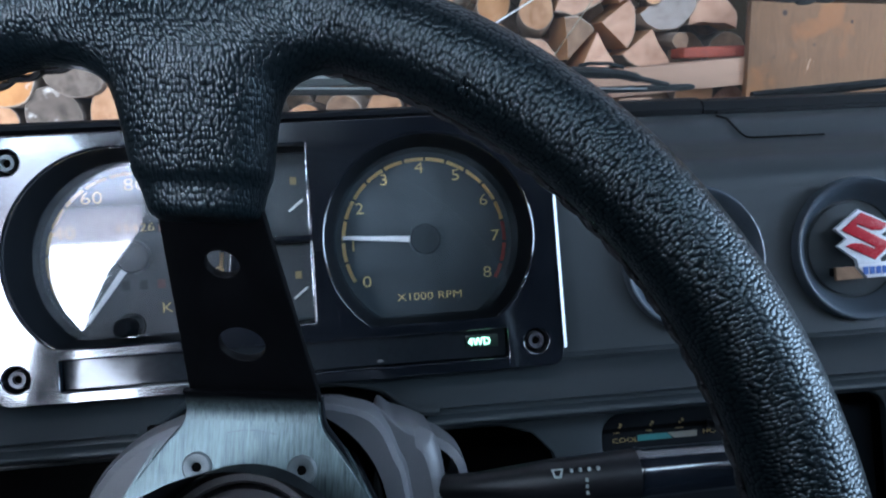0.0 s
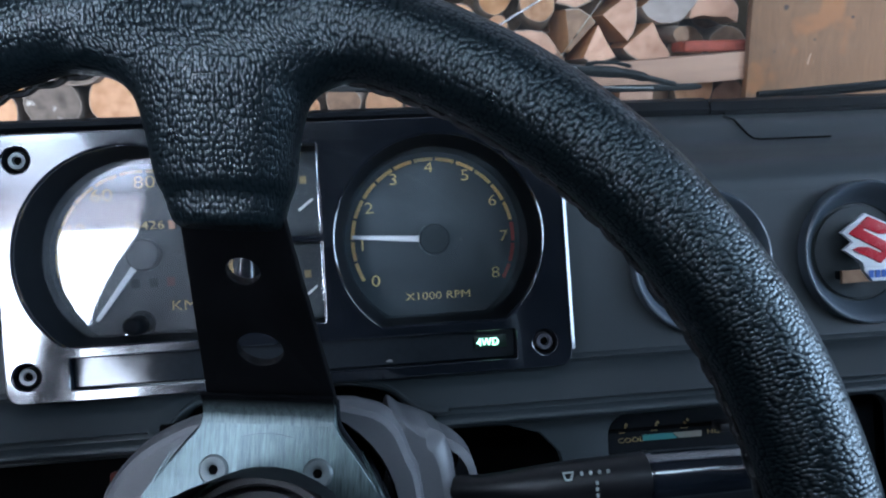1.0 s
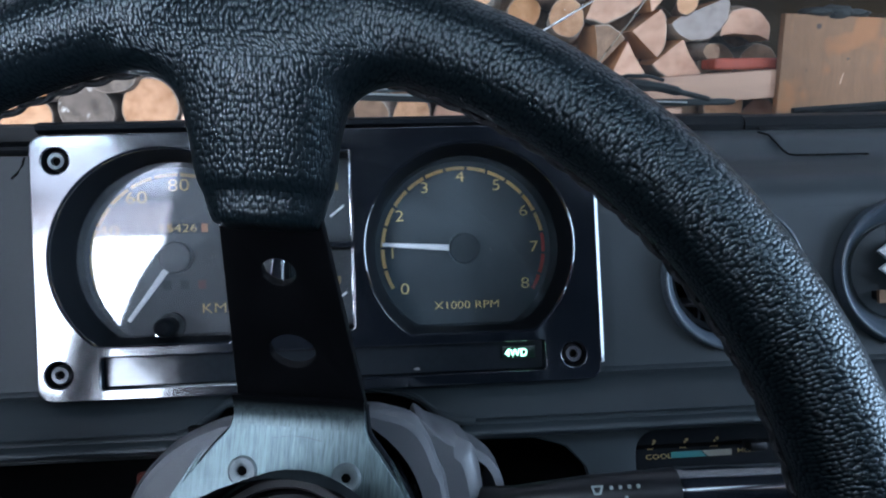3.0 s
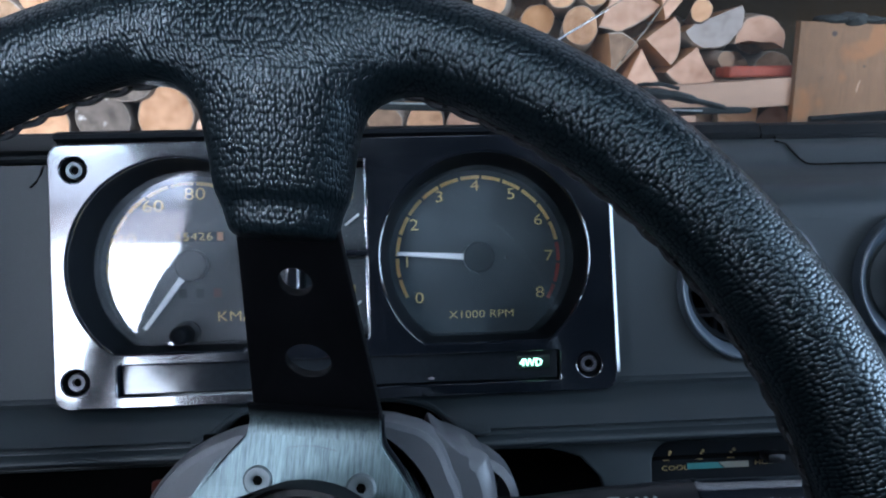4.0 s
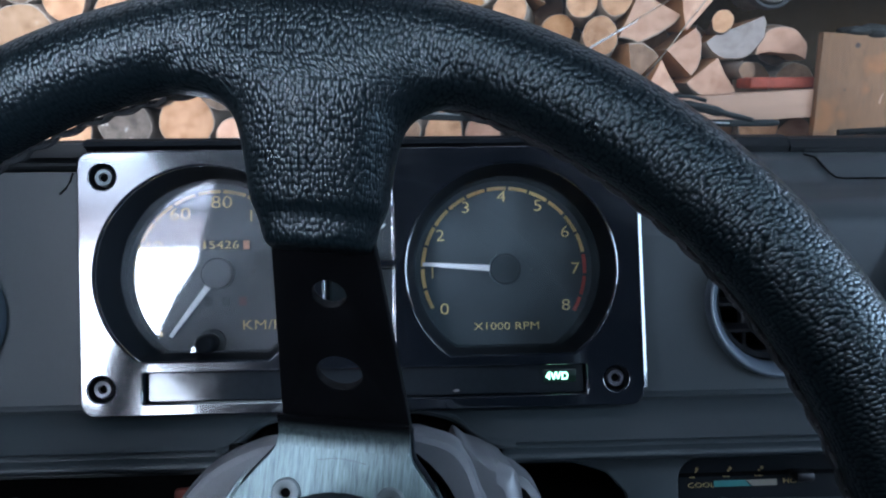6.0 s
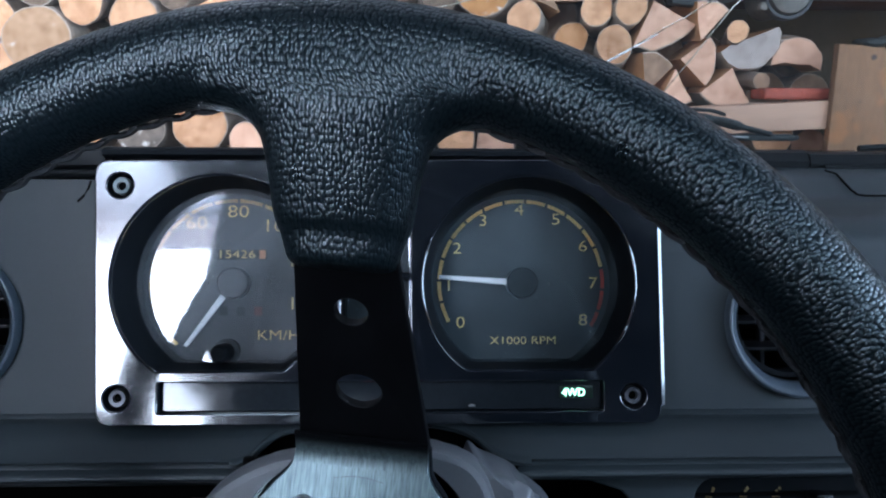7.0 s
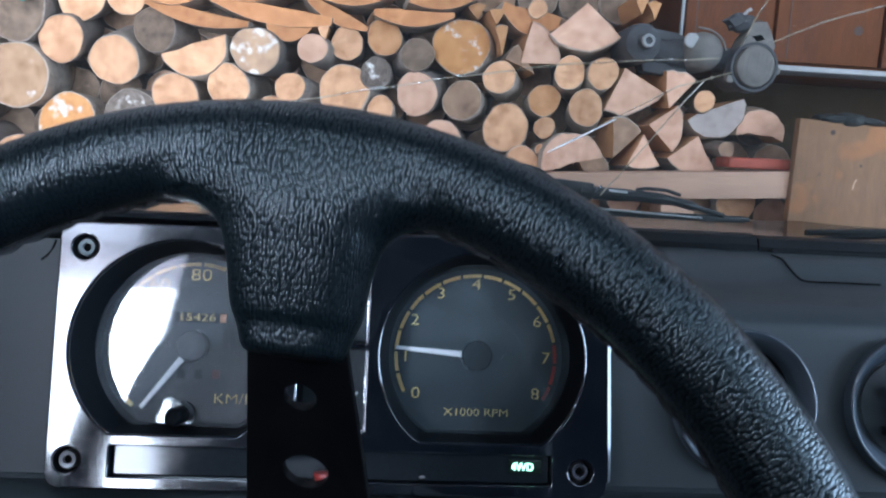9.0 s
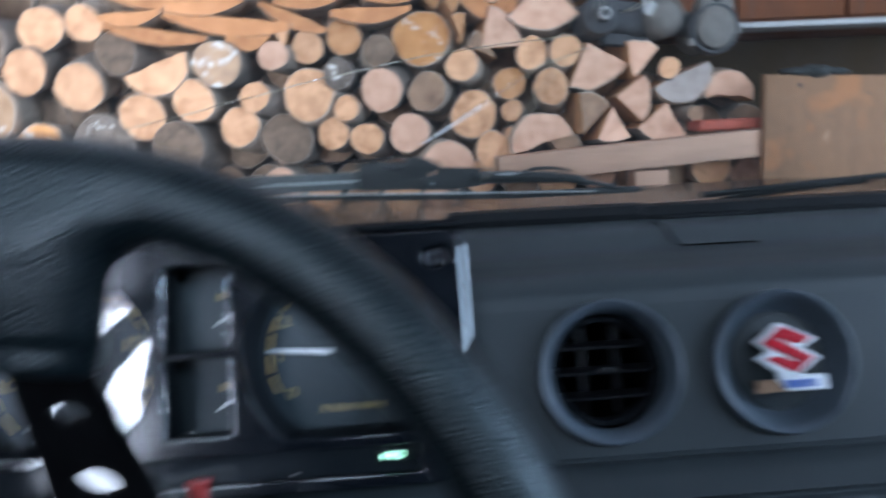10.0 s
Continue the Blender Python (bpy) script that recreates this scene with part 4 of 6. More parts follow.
def crack(points):
    """A fine crack in the glass: (x, z) on the pane, with small kinks between."""
    rng = random.Random(len(points) * 7 + int(points[0][0] * 1000))
    line = []
    for (x0, z0), (x1, z1) in zip(points, points[1:]):
        for k in range(6):
            f = k / 6
            line.append((x0 + (x1 - x0) * f + rng.uniform(-0.0004, 0.0004), -0.0026, z0 + (z1 - z0) * f + rng.uniform(-0.0004, 0.0004)))
    part("crack", tube(line, 0.00048, 5), CRACK, screen, "fine glinting crack in the glass")


crack([(-0.164, 0.082), (-0.112, 0.116), (-0.084, 0.134), (-0.044, 0.148)])
crack([(-0.368, 0.102), (-0.290, 0.119), (-0.241, 0.130), (-0.197, 0.138), (-0.159, 0.145), (-0.103, 0.151), (-0.054, 0.155)])
crack([(-0.029, 0.168), (0.003, 0.184), (0.043, 0.198), (0.068, 0.203), (0.16, 0.214)])
crack([(-0.122, 0.049), (-0.104, 0.078), (-0.078, 0.124), (-0.066, 0.141)])
crack([(-0.030, 0.235), (-0.040, 0.198), (-0.046, 0.180), (-0.050, 0.161)])

# white tube stands for the sky glinting in this crack
part("crack_glint", tube([(-0.166, -0.0028, 0.0805), (-0.154, -0.0028, 0.0880), (-0.143, -0.0028, 0.0950), (-0.122, -0.0028, 0.1082)], 0.0007, 5, taper=[0.4, 1.0, 1.0, 0.4]), GLINT_WHITE, screen, "painted white glint along a crack")
# wiper lying along the foot of the glass
wiper = thing("windscreen_wiper", pose(0.0, 0.200, 1.100, 0, 0, 0), "black wiper arm and blade at the foot of the windscreen", "wiper")
def blade_top(x):
    return 0.0334 - 0.040 * x


part("arm", plate([[(-0.080, 0.0345), (0.092, 0.0330), (0.092, 0.0470), (-0.080, 0.0490)]], -0.002, 0.007, 0.0015), WIPER_GREY, wiper, "dusty grey wiper arm")
part("arm_rib", tube([(-0.080, -0.0022, 0.0415), (0.0, -0.0022, 0.0405), (0.092, -0.0022, 0.0400)], 0.0009, 6), WIPER_STEEL, wiper)
part("head", plate([[(0.084, 0.0325), (0.123, 0.0315), (0.147, 0.0300), (0.1595, 0.0305), (0.1805, 0.0318), (0.1820, 0.0452), (0.1505, 0.0477), (0.1395, 0.0545), (0.1260, 0.0579), (0.1219, 0.0531), (0.084, 0.0543)],
                    ring_loop(0.1416, 0.0436, 0.0024, 14)], -0.004, 0.006, 0.0010), WIPER, wiper, "black wiper head")
part("rivet", lathe([(0.0, -0.0058), (0.0018, -0.0054), (0.0024, -0.0040)], 14, at=(0.1398, 0, 0.0344)), CHROME, wiper)
part("pin", tube([(0.1050, -0.0050, 0.0500), (0.1180, -0.0050, 0.0478)], 0.0012, 6), CHROME, wiper)
part("spring_clip", tube([(x, -0.004, z) for x, z in smooth_line([(0.046, 0.0545), (0.070, 0.0556), (0.0918, 0.0560), (0.1077, 0.0565), (0.1219, 0.0541)], 5)], 0.0010, 6), CHROME, wiper, "bright spring wire")
bow = smooth_line([(0.172, 0.0385), (0.1948, 0.0375), (0.2226, 0.0366), (0.2480, 0.0342), (0.2660, 0.0300), (0.2880, 0.0245)], 5)
part("bridge", tube([(x, -0.001, z) for x, z in bow], 0.0040, 8, taper=[1.25] * 8 + [1.1] * 6 + [0.9] * 6 + [0.55] * (len(bow) - 20)), WIPER, wiper, "arched bridge of the blade")
part("strap", tube([(0.1805, -0.005, 0.0366), (0.1872, -0.005, 0.0440)], 0.0008, 6), CHROME, wiper)
part("strap", tube([(0.1935, -0.005, 0.0405), (0.2079, -0.005, 0.0396)], 0.0010, 6), WIPER_STEEL, wiper)
part("leaf", tube([(0.2160, -0.001, 0.0416), (0.2243, -0.001, 0.0432), (0.2400, -0.001, 0.0425), (0.2516, -0.001, 0.0392)], 0.0016, 6), WIPER, wiper)
part("claw", tube([(0.1480, -0.001, 0.0330), (0.1560, -0.001, 0.0300), (0.1640, -0.001, 0.0272)], 0.0022, 6), WIPER, wiper)
rubber = [(x, blade_top(x)) for x in (-0.095, 0.05, 0.20)] + [(0.3047, 0.0249), (0.3090, 0.0240), (0.3103, 0.0222), (0.3085, 0.0206), (0.3028, 0.0198)] + [(x, blade_top(x) - 0.0052) for x in (0.20, 0.05, -0.095)]
part("blade", plate([rubber], -0.002, 0.005, 0.0010), WIPER, wiper, "black rubber wiper blade")
# steel-coloured tube paints the light caught along the top edge
part("blade_lit_edge", tube([(x, -0.0030, blade_top(x)) for x in (-0.090, -0.02, 0.05, 0.12, 0.20, 0.270)], 0.0008, 6), WIPER_STEEL, wiper, "pale strip for the lit top edge of the blade")
part("pivot", lathe([(0.0, 0.004), (0.010, 0.004), (0.013, -0.002), (0.013, -0.03), (0.0, -0.03)], 20, axis="Z", at=(-0.070, 0.012, 0.0)), BLACK_PLASTIC, wiper)
part("arm_root", tube([(-0.070, 0.012, 0.0), (-0.072, 0.008, 0.022), (-0.070, 0.002, 0.038)], 0.0060, 8), WIPER_GREY, wiper)
far_wiper = thing("passenger_wiper", pose(0.34, 0.205, 1.094, 0, 0, 0), "black wiper blade lying on the far side of the cowl", "wiper")
part("blade", tube([(0.02 + 0.30 * f, 0.0, 0.020 + 0.016 * f) for f in [k / 10 for k in range(11)]], 0.0026, 8), RUBBER, far_wiper)
part("arm", tube([(0.0, 0.02, 0.0), (0.05, 0.0, 0.018), (0.16, -0.001, 0.026)], 0.0028, 8), RUBBER, far_wiper)

# unseen cabin added round the driver: sides, back, roof and floor shape the light
SIDE = [(-2.20, 0.30), (0.18, 0.30), (0.18, 1.10), (0.02, 1.50), (0.02, 1.78), (-2.20, 1.78)]
GAP = [(-1.00, 0.98), (0.08, 0.98), (0.08, 1.12), (-0.08, 1.50), (-0.16, 1.70), (-1.35, 1.70)]
# outline cut to shape the white reflection in the dial
GAP_LEFT = [(-1.23, 1.02), (-1.12, 1.10), (-0.92, 1.11), (-0.78, 1.14), (-0.78, 1.48), (-0.88, 1.70), (-1.33, 1.70), (-1.20, 1.27), (-1.74, 1.20), (-1.74, 1.00)]
for x, nm, gaps in ((-0.53, "wall_cabin_left", [GAP_LEFT]), (1.37, "wall_cabin_right", [GAP])):
    sd = plate([SIDE] + gaps, 0.0, 0.04)
    sd.transform(Matrix.Translation((x, 0, 0)) @ pose(0, 0, 0, 0, 0, 90))
    tagged(link_mesh(nm, sd, CABIN_BLACK, None, False), "unseen dark car side with an opening shaped for light", "car body", "", "structure")
back = plate([[(-0.55, 0.30), (1.39, 0.30), (1.39, 1.78), (-0.55, 1.78)]], -2.215, 0.03)
tagged(link_mesh("wall_cabin_back", back, CABIN_BLACK, None, False), "unseen black back of the cabin, keeping reflections dark", "car body", "", "structure")
# unseen panel added to keep light from the left off the right rim
tagged(link_mesh("wall_light_block", box(0.205, -0.72, 0.86, 0.98, 0.03, 1.16, 0.01), CABIN_BLACK, None, False), "unseen dark panel added to block light", "car body", "", "structure")
# two roof openings added to let the overhead fill in
rf = bmesh.new()
box(0.42, -0.44, 1.80, 1.96, 0.96, 0.03, bm=rf)
box(0.42, -1.74, 1.80, 1.96, 0.96, 0.03, bm=rf)
box(-0.53, -1.09, 1.80, 0.06, 0.34, 0.03, bm=rf)
box(0.14, -1.09, 1.80, 0.48, 0.34, 0.03, bm=rf)
box(1.30, -1.09, 1.80, 0.20, 0.34, 0.03, bm=rf)
box(0.42, 0.0, 1.73, 1.96, 0.04, 0.11, bm=rf)
tagged(link_mesh("ceiling_cabin", rf, HEADLINER, None, False), "unseen dark car roof, opened to let fill light in", "car body", "", "structure")
tagged(link_mesh("floor_cabin", box(0.42, -1.0, 0.27, 1.94, 2.4, 0.05), RUBBER, None, False), "black rubber floor of the car", "car body", "", "structure")

# ---------------------------------------------------------------- dashboard
dash = thing("dashboard", CAR, "charcoal moulded plastic dashboard", "dashboard")
VENTS = ((-0.2315, 0.037), (0.2315, 0.038), (0.3345, 0.0375))


UPPER = smooth_line([(0.0141, 0.076), (0.0162, 0.0865), (0.026, 0.0960), (0.048, 0.1040), (0.0735, 0.1140), (0.0895, 0.1300), (0.110, 0.1385), (0.128, 0.142)])
LEDGE = [(0.0141, -0.0100), (0.0150, -0.0118), (0.0150, -0.0130), (0.0105, -0.0134)] + [(0.0040, -0.0142), (-0.0046, -0.0217), (-0.0121, -0.0283), (-0.0132, -0.0292)] + \
    [(-0.0140, -0.0300), (-0.0122, -0.0306), (-0.0112, -0.0320), (-0.0112, -0.0338), (-0.0130, -0.0350)] + smooth_line([(-0.0150, -0.0358), (-0.0158, -0.0374), (-0.0146, -0.0392), (-0.0060, -0.0418), (0.020, -0.0436)], 4)
ARCH = smooth_line([(-0.0720, -0.0292), (-0.0675, -0.0288), (-0.0620, -0.0256), (-0.0560, -0.0205), (-0.0480, -0.0166), (-0.0330, -0.0146), (0.0, -0.0136), (0.025, -0.0138), (0.036, -0.0150), (0.0449, -0.0170), (0.0505, -0.0194), (0.0561, -0.0233), (0.0631, -0.0272), (0.0716, -0.0290), (0.078, -0.0292)], 4)
face = plate([[(-0.62, -0.0100), (-0.1440, -0.0100), (-0.1468, 0.1150), (-0.62, 0.1150)], ring_loop(*VENTS[0], 0.0375)], 0.014, 0.004)
part("face_panel", face, DASH, dash)
face = plate([rounded(0.1495, -0.0100, 0.92, 0.076, 0.0005, 1), ring_loop(*VENTS[1], 0.0375), ring_loop(*VENTS[2], 0.0375)], 0.014, 0.004)
part("face_panel", face, DASH, dash)
part("upper_panel", swept(UPPER, 0.1495, 0.92, n=8), DASH, dash)
for x0, x1 in ((-0.62, -0.0690), (0.0716, 0.92)):
    part("ledge", swept(LEDGE, x0, x1, n=8), DASH, dash, "moulded ledge with a double lip along the lower edge")
rows = []
for x, z in ARCH:
    edge = [(0.0141, -0.0100), (0.0150, -0.0118), (0.0150, -0.0130), (0.0105, -0.0134)]
    y = float(np.interp(-z, [0.0134, 0.0292], [0.0105, -0.0132]))
    edge += [(0.0105 + (y - 0.0105) * f, -0.0134 + (z + 0.0134) * g) for f, g in ((0.27, 0.05), (0.63, 0.52), (0.95, 0.94))] + [(y, z), (y - 0.0022, z - 0.0006), (y - 0.0034, z - 0.0020), (y - 0.0030, z - 0.0036), (y, z - 0.0046), (0.030, z - 0.0060)]
    rows.append([(x, py - 0.0004, pz + 0.0002) for py, pz in edge])
part("column_arch", loft(rows, closed=False), DASH, dash, "rounded arch of the ledge over the steering column")
# near-black box stands in for the shade behind the arch
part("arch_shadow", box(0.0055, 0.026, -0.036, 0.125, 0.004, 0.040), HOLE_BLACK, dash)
# black trim along the windscreen side, in two lengths
TRIM = [(0.112, 0.1375), (0.1095, 0.1430), (0.112, 0.1495), (0.120, 0.1530), (0.15, 0.1530), (0.19, 0.142), (0.24, 0.10)]
part("top_trim", swept(TRIM, 0.150, 0.2905), DASH_TOP, dash)
part("top_trim", swept([(y, z - 0.0012) for y, z in TRIM], 0.2915, 0.92), DASH_TOP, dash)
LEFT_TRIM = [(0.0190, 0.1155), (0.0125, 0.1162), (0.0112, 0.1178), (0.0116, 0.1196), (0.0150, 0.1206), (0.0160, 0.1212), (0.0125, 0.1226), (0.0108, 0.1270), (0.0106, 0.1298), (0.0140, 0.1322),
             (0.05, 0.1362), (0.12, 0.1415), (0.15, 0.1425), (0.19, 0.138), (0.24, 0.10)]
part("top_trim", swept(LEFT_TRIM, -0.62, -0.1470), DASH_TOP, dash, "black padded trim with a stepped lower edge")
part("top_lip", tube([(0.30 + 0.062 * k, 0.1085, 0.1385) for k in range(11)], 0.0016, 6), DASH_TOP, dash)
# shaped cover let into the upper panel, with a fine joint round it
joint = [(x, y - 0.0009, z + 0.0007) for x, y, z in [(0.2930, 0.0965, 0.1338), (0.2970, 0.0900, 0.1306), (0.2985, 0.0830, 0.1236), (0.2997, 0.0780, 0.1184), (0.3018, 0.0742, 0.1148), (0.3065, 0.0728, 0.1139), (0.356, 0.0728, 0.1139)]]
part("cover_joint", tube(joint, 0.0007, 6), HOLE_BLACK, dash)
part("cover_joint", tube([(-0.1552, 0.0139, 0.1145), (-0.1566, 0.0139, 0.1100), (-0.1590, 0.0139, 0.1060), (-0.1622, 0.0139, 0.1030)], 0.0006, 6), HOLE_BLACK, dash)
# lower panel with its openings
low = plate([[(-0.62, -0.26), (0.92, -0.26), (0.92, -0.0435), (-0.62, -0.0435)],
             rounded(0.172, -0.125, 0.345, -0.0475, 0.012), [(0.06, -0.20), (0.1475, -0.20), (0.1475, -0.085), (0.143, -0.066), (0.132, -0.054), (0.115, -0.0485), (0.06, -0.0475)],
             rounded(-0.36, -0.17, -0.0765, -0.0490, 0.012)], 0.016, 0.006, 0.0012)
part("lower_panel", low, DASH, dash)
# near-black sheet stands in for the unlit depth behind the openings
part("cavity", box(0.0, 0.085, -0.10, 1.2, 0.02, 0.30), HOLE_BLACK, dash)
part("binnacle_hood", swept([(0.0115, 0.1262), (0.0065, 0.1275), (0.0065, 0.1300), (0.012, 0.1325), (0.05, 0.1365), (0.12, 0.1415), (0.15, 0.1425), (0.19, 0.138), (0.24, 0.10)], -0.1470, 0.1485), MATT_BLACK, dash, "black hood over the instruments")
for x in (-0.1452, 0.1485):
    part("binnacle_cheek", box(x, 0.075, 0.06, 0.002, 0.116, 0.142, 0.0005), BLACK_PLASTIC, dash)
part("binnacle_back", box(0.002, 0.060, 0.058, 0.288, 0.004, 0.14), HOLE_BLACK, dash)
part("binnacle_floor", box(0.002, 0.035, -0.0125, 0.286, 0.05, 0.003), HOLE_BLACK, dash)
part("loose_wire", tube([(-0.30 + 0.012 * k, 0.030, -0.075 + 0.012 * math.sin(k * 0.9)) for k in range(12)], 0.0018, 6), RUBBER, dash)
tag_red = tagged(link_mesh("red_tag", box(0, 0, 0, 0.014, 0.006, 0.010, 0.002), RED_TAG), "small red plastic tag under the dashboard", "tag")
tag_red.matrix_world = CAR @ pose(-0.0970, 0.024, -0.0628)

# round air vents
for k, (vx, vz) in enumerate(VENTS):
    blank = k == 2
    vent = thing("air_vent", CAR @ pose(vx, 0, vz), "round grey dashboard vent ring with a blank dark grey centre" if blank else "round grey dashboard air vent with black slats", "air vent", "dashboard air vents")
    if blank:
        part("ring", lathe([(0.0424, 0.0143), (0.0422, 0.0092), (0.0417, 0.0076), (0.0408, 0.0071), (0.0398, 0.0076), (0.0370, 0.0112), (0.0345, 0.0154), (0.0318, 0.0192), (0.0300, 0.0206), (0.0298, 0.040)], 64), VENT_RING, vent, "dished grey ring")
        part("disc", lathe([(0.0, 0.0196), (0.0270, 0.0196), (0.0280, 0.0200), (0.0284, 0.0214), (0.0294, 0.0214), (0.0299, 0.0207)], 48), DASH, vent, "flat dark grey blanking disc")
    else:
        part("ring", lathe([(0.0420, 0.0143), (0.0419, 0.0090), (0.0413, 0.0077), (0.0404, 0.0074), (0.0394, 0.0080), (0.0372, 0.0110), (0.0354, 0.0140), (0.0343, 0.0168), (0.0335, 0.040)], 64), VENT_RING, vent)
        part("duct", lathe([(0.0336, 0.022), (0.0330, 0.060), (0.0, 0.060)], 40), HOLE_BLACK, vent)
        part("inner_ring", lathe([(0.0325, 0.036), (0.0325, 0.0255), (0.0295, 0.0255), (0.0290, 0.038)], 48), MATT_BLACK, vent)
        for z in (-0.0150, 0.0, 0.0150):
            w = 2 * math.sqrt(0.0292 ** 2 - z * z)
            part("slat", box(0, 0.033, z, w, 0.012, 0.0018, 0.0005, turn=pose(0, 0, 0, 16)), BLACK_PLASTIC, vent)
        for x in (-0.0105, 0.0105):
            part("upright_bar", box(x, 0.0400, 0, 0.0022, 0.006, 0.053, 0.0005), BLACK_PLASTIC, vent)
        part("thumb_tab", box(0, 0.0275, 0, 0.008, 0.006, 0.004, 0.001), BLACK_PLASTIC, vent)

# emblem stuck on the blanked vent: a red angular shape with a white edge over a white strip
emblem = thing("emblem", CAR @ pose(0.3345, 0.0142, 0.0378), "red and white enamel emblem on a white strip, partly worn", "emblem")
def badge_outline(points):
    return [((x - 415) * 0.000122, (437 - z) * 0.000114) for x, z in points]


ZIG = badge_outline([(395, 240), (572, 330), (503, 376), (586, 426), (492, 496), (492, 520), (372, 520), (368, 496), (274, 422), (326, 386), (268, 334)])
part("white_edge", plate([ZIG], -0.0058, 0.0030, 0.0004), WHITE_BADGE, emblem)
STROKE = badge_outline([(405, 258), (542, 324), (500, 352), (455, 350), (382, 317), (376, 324), (548, 424), (456, 500), (316, 424), (350, 411), (395, 415), (460, 446), (466, 439), (300, 342)])
part("red_face", plate([STROKE], -0.0068, 0.0014, 0.0002), RED_BADGE, emblem, "red enamel bent stroke")
STRIP = badge_outline([(380, 514), (602, 514), (604, 590), (418, 592), (372, 536)])
part("strip", plate([STRIP], -0.0056, 0.0030, 0.0002), WHITE_BADGE, emblem)
for k in range(5):
    part("blue_bar", box(-0.0008 + 0.0040 * k, -0.0060, -0.0134, 0.0029, 0.0006, 0.0044), BLUE_PRINT, emblem)
PATCH = badge_outline([(264, 530), (360, 530), (404, 592), (264, 596)])
part("worn_patch", plate([PATCH], -0.0050, 0.0024, 0.0002), ENDS["brown"], emblem, "bare brown patch where the strip broke off")
for bx, bz in ((0.0, 0.004), (-0.012, -0.0135), (0.010, -0.0135)):
    part("stud", box(bx, 0.0014, bz, 0.008, 0.0086, 0.005, 0.0005), MATT_BLACK, emblem)

# heater control
heater = thing("heater_control", CAR @ pose(0.25, 0.030, -0.075), "black heater control panel with sliding levers", "heater control")
part("panel", plate([rounded(-0.08, -0.05, 0.095, 0.030, 0.003)], 0.0, 0.004, 0.0005), MATT_BLACK, heater)
# prints below are toned down to carry the shade on the panel
part("cool_lettering", letters("COOL", 0.0040, -0.0600, -0.0003, 0.0088, wide=1.4), DIM_PRINT, heater)
part("hot_lettering", letters("HOT", 0.0040, -0.0065, -0.0003, 0.0100, wide=1.4), DIM_PRINT, heater)
part("cold_bar", plate([[(-0.0525, 0.0078), (-0.0310, 0.0078), (-0.0345, 0.0112), (-0.0525, 0.0112)]], -0.0004, 0.0004), TEAL, heater, "teal printed bar")
part("warm_bar", plate([[(-0.0300, 0.0078), (-0.0160, 0.0078), (-0.0160, 0.0112), (-0.0340, 0.0112)]], -0.0004, 0.0004), DULL_CREAM, heater, "cream printed bar")
for k, ix in enumerate((-0.0635, -0.0440, -0.0255)):
    ic = lathe([(0.0, -0.0004), (0.0009, -0.0004), (0.0009, 0.0)], 10, at=(ix + 0.0012, 0, 0.0180))
    box(ix, -0.0003, 0.0152, 0.0012, 0.0003, 0.0042, bm=ic, turn=pose(0, 0, 0, 0, 25 - 25 * k, 0))
    box(ix - 0.0016, -0.0003, 0.0138, 0.0036, 0.0003, 0.0010, bm=ic)
    part("air_symbol", ic, DIM_PRINT, heater)
for lx, lz in ((-0.0055, 0.0150), (-0.0015, -0.0030)):
    part("slot", box(-0.03, -0.0006, lz, 0.10, 0.0012, 0.0022), HOLE_BLACK, heater)
    part("lever", box(lx, -0.008, lz, 0.0100, 0.012, 0.0052, 0.0014), BLACK_PLASTIC, heater, "black lever knob")

# ---------------------------------------------------------------- instrument cluster
cluster = thing("instrument_cluster", CAR, "glossy black instrument cluster with two round dials", "instrument cluster")
SPEEDO, TACHO = (-0.0808, 0.0590), (0.0795, 0.0590)
OPEN_R, DIAL_R, CUT, DIAL_CUT = 0.0560, 0.0505, 0.0135, 0.0165
DIAL_Y, LENS_Y, NEEDLE_Y = 0.0290, 0.0200, 0.0245
SCREWS = ((-0.1325, 0.0), (-0.1325, 0.1094), (0.1336, 0.0), (0.1336, 0.1096))
holes = [round_cut(*SPEEDO, OPEN_R, CUT), round_cut(*TACHO, OPEN_R, CUT),
         rounded(-0.0190, 0.0640, 0.0172, 0.1120, 0.0012, 2), rounded(-0.0190, 0.0180, 0.0172, 0.0608, 0.0012, 2),
         rounded(-0.1118, -0.0078, 0.1180, 0.0078, 0.0012, 2)]
for sx, sz in SCREWS:
    holes.append(ring_loop(sx, sz, 0.0066, 28))
OUTLINE = [(0.1484, -0.0140), (0.1470, 0.1240), (-0.1458, 0.1226), (-0.1428, -0.0140)]
front = plate([rounded_quad(OUTLINE, 0.0085)] + holes, -0.0045, 0.0100, 0.0009, seg=3)
part("bezel", front, BEZEL, cluster, "glossy black plastic bezel, scuffed", smooth=False)
slant = []
for z in (-0.0050, 0.0, 0.03, 0.06, 0.09, 0.1150):
    x = 0.1484 - 0.0014 * (z + 0.014) / 0.138
    slant.append([(x - 0.0012, -0.0047, z), (x + 0.0001, -0.0047, z), (x + 0.0018, -0.00387, z), (x + 0.0020, 0.0050, z), (x - 0.0012, 0.0050, z)])
part("side_edge", loft(slant), BEZEL, cluster, "chamfered glossy edge of the bezel", smooth=False)
part("chip", plate([[(0.0474, -0.0050), (0.0484, -0.0056), (0.0512, -0.0054), (0.0508, -0.0047), (0.0496, -0.0042)]], -0.0014, 0.0014), CHIP, cluster, "small pale chip in the bezel")
part("surround", plate([rounded_quad(OUTLINE, 0.0085), rounded(-0.1395, -0.0105, 0.1435, 0.1195, 0.0045)], 0.0060, 0.0100), MATT_BLACK, cluster)
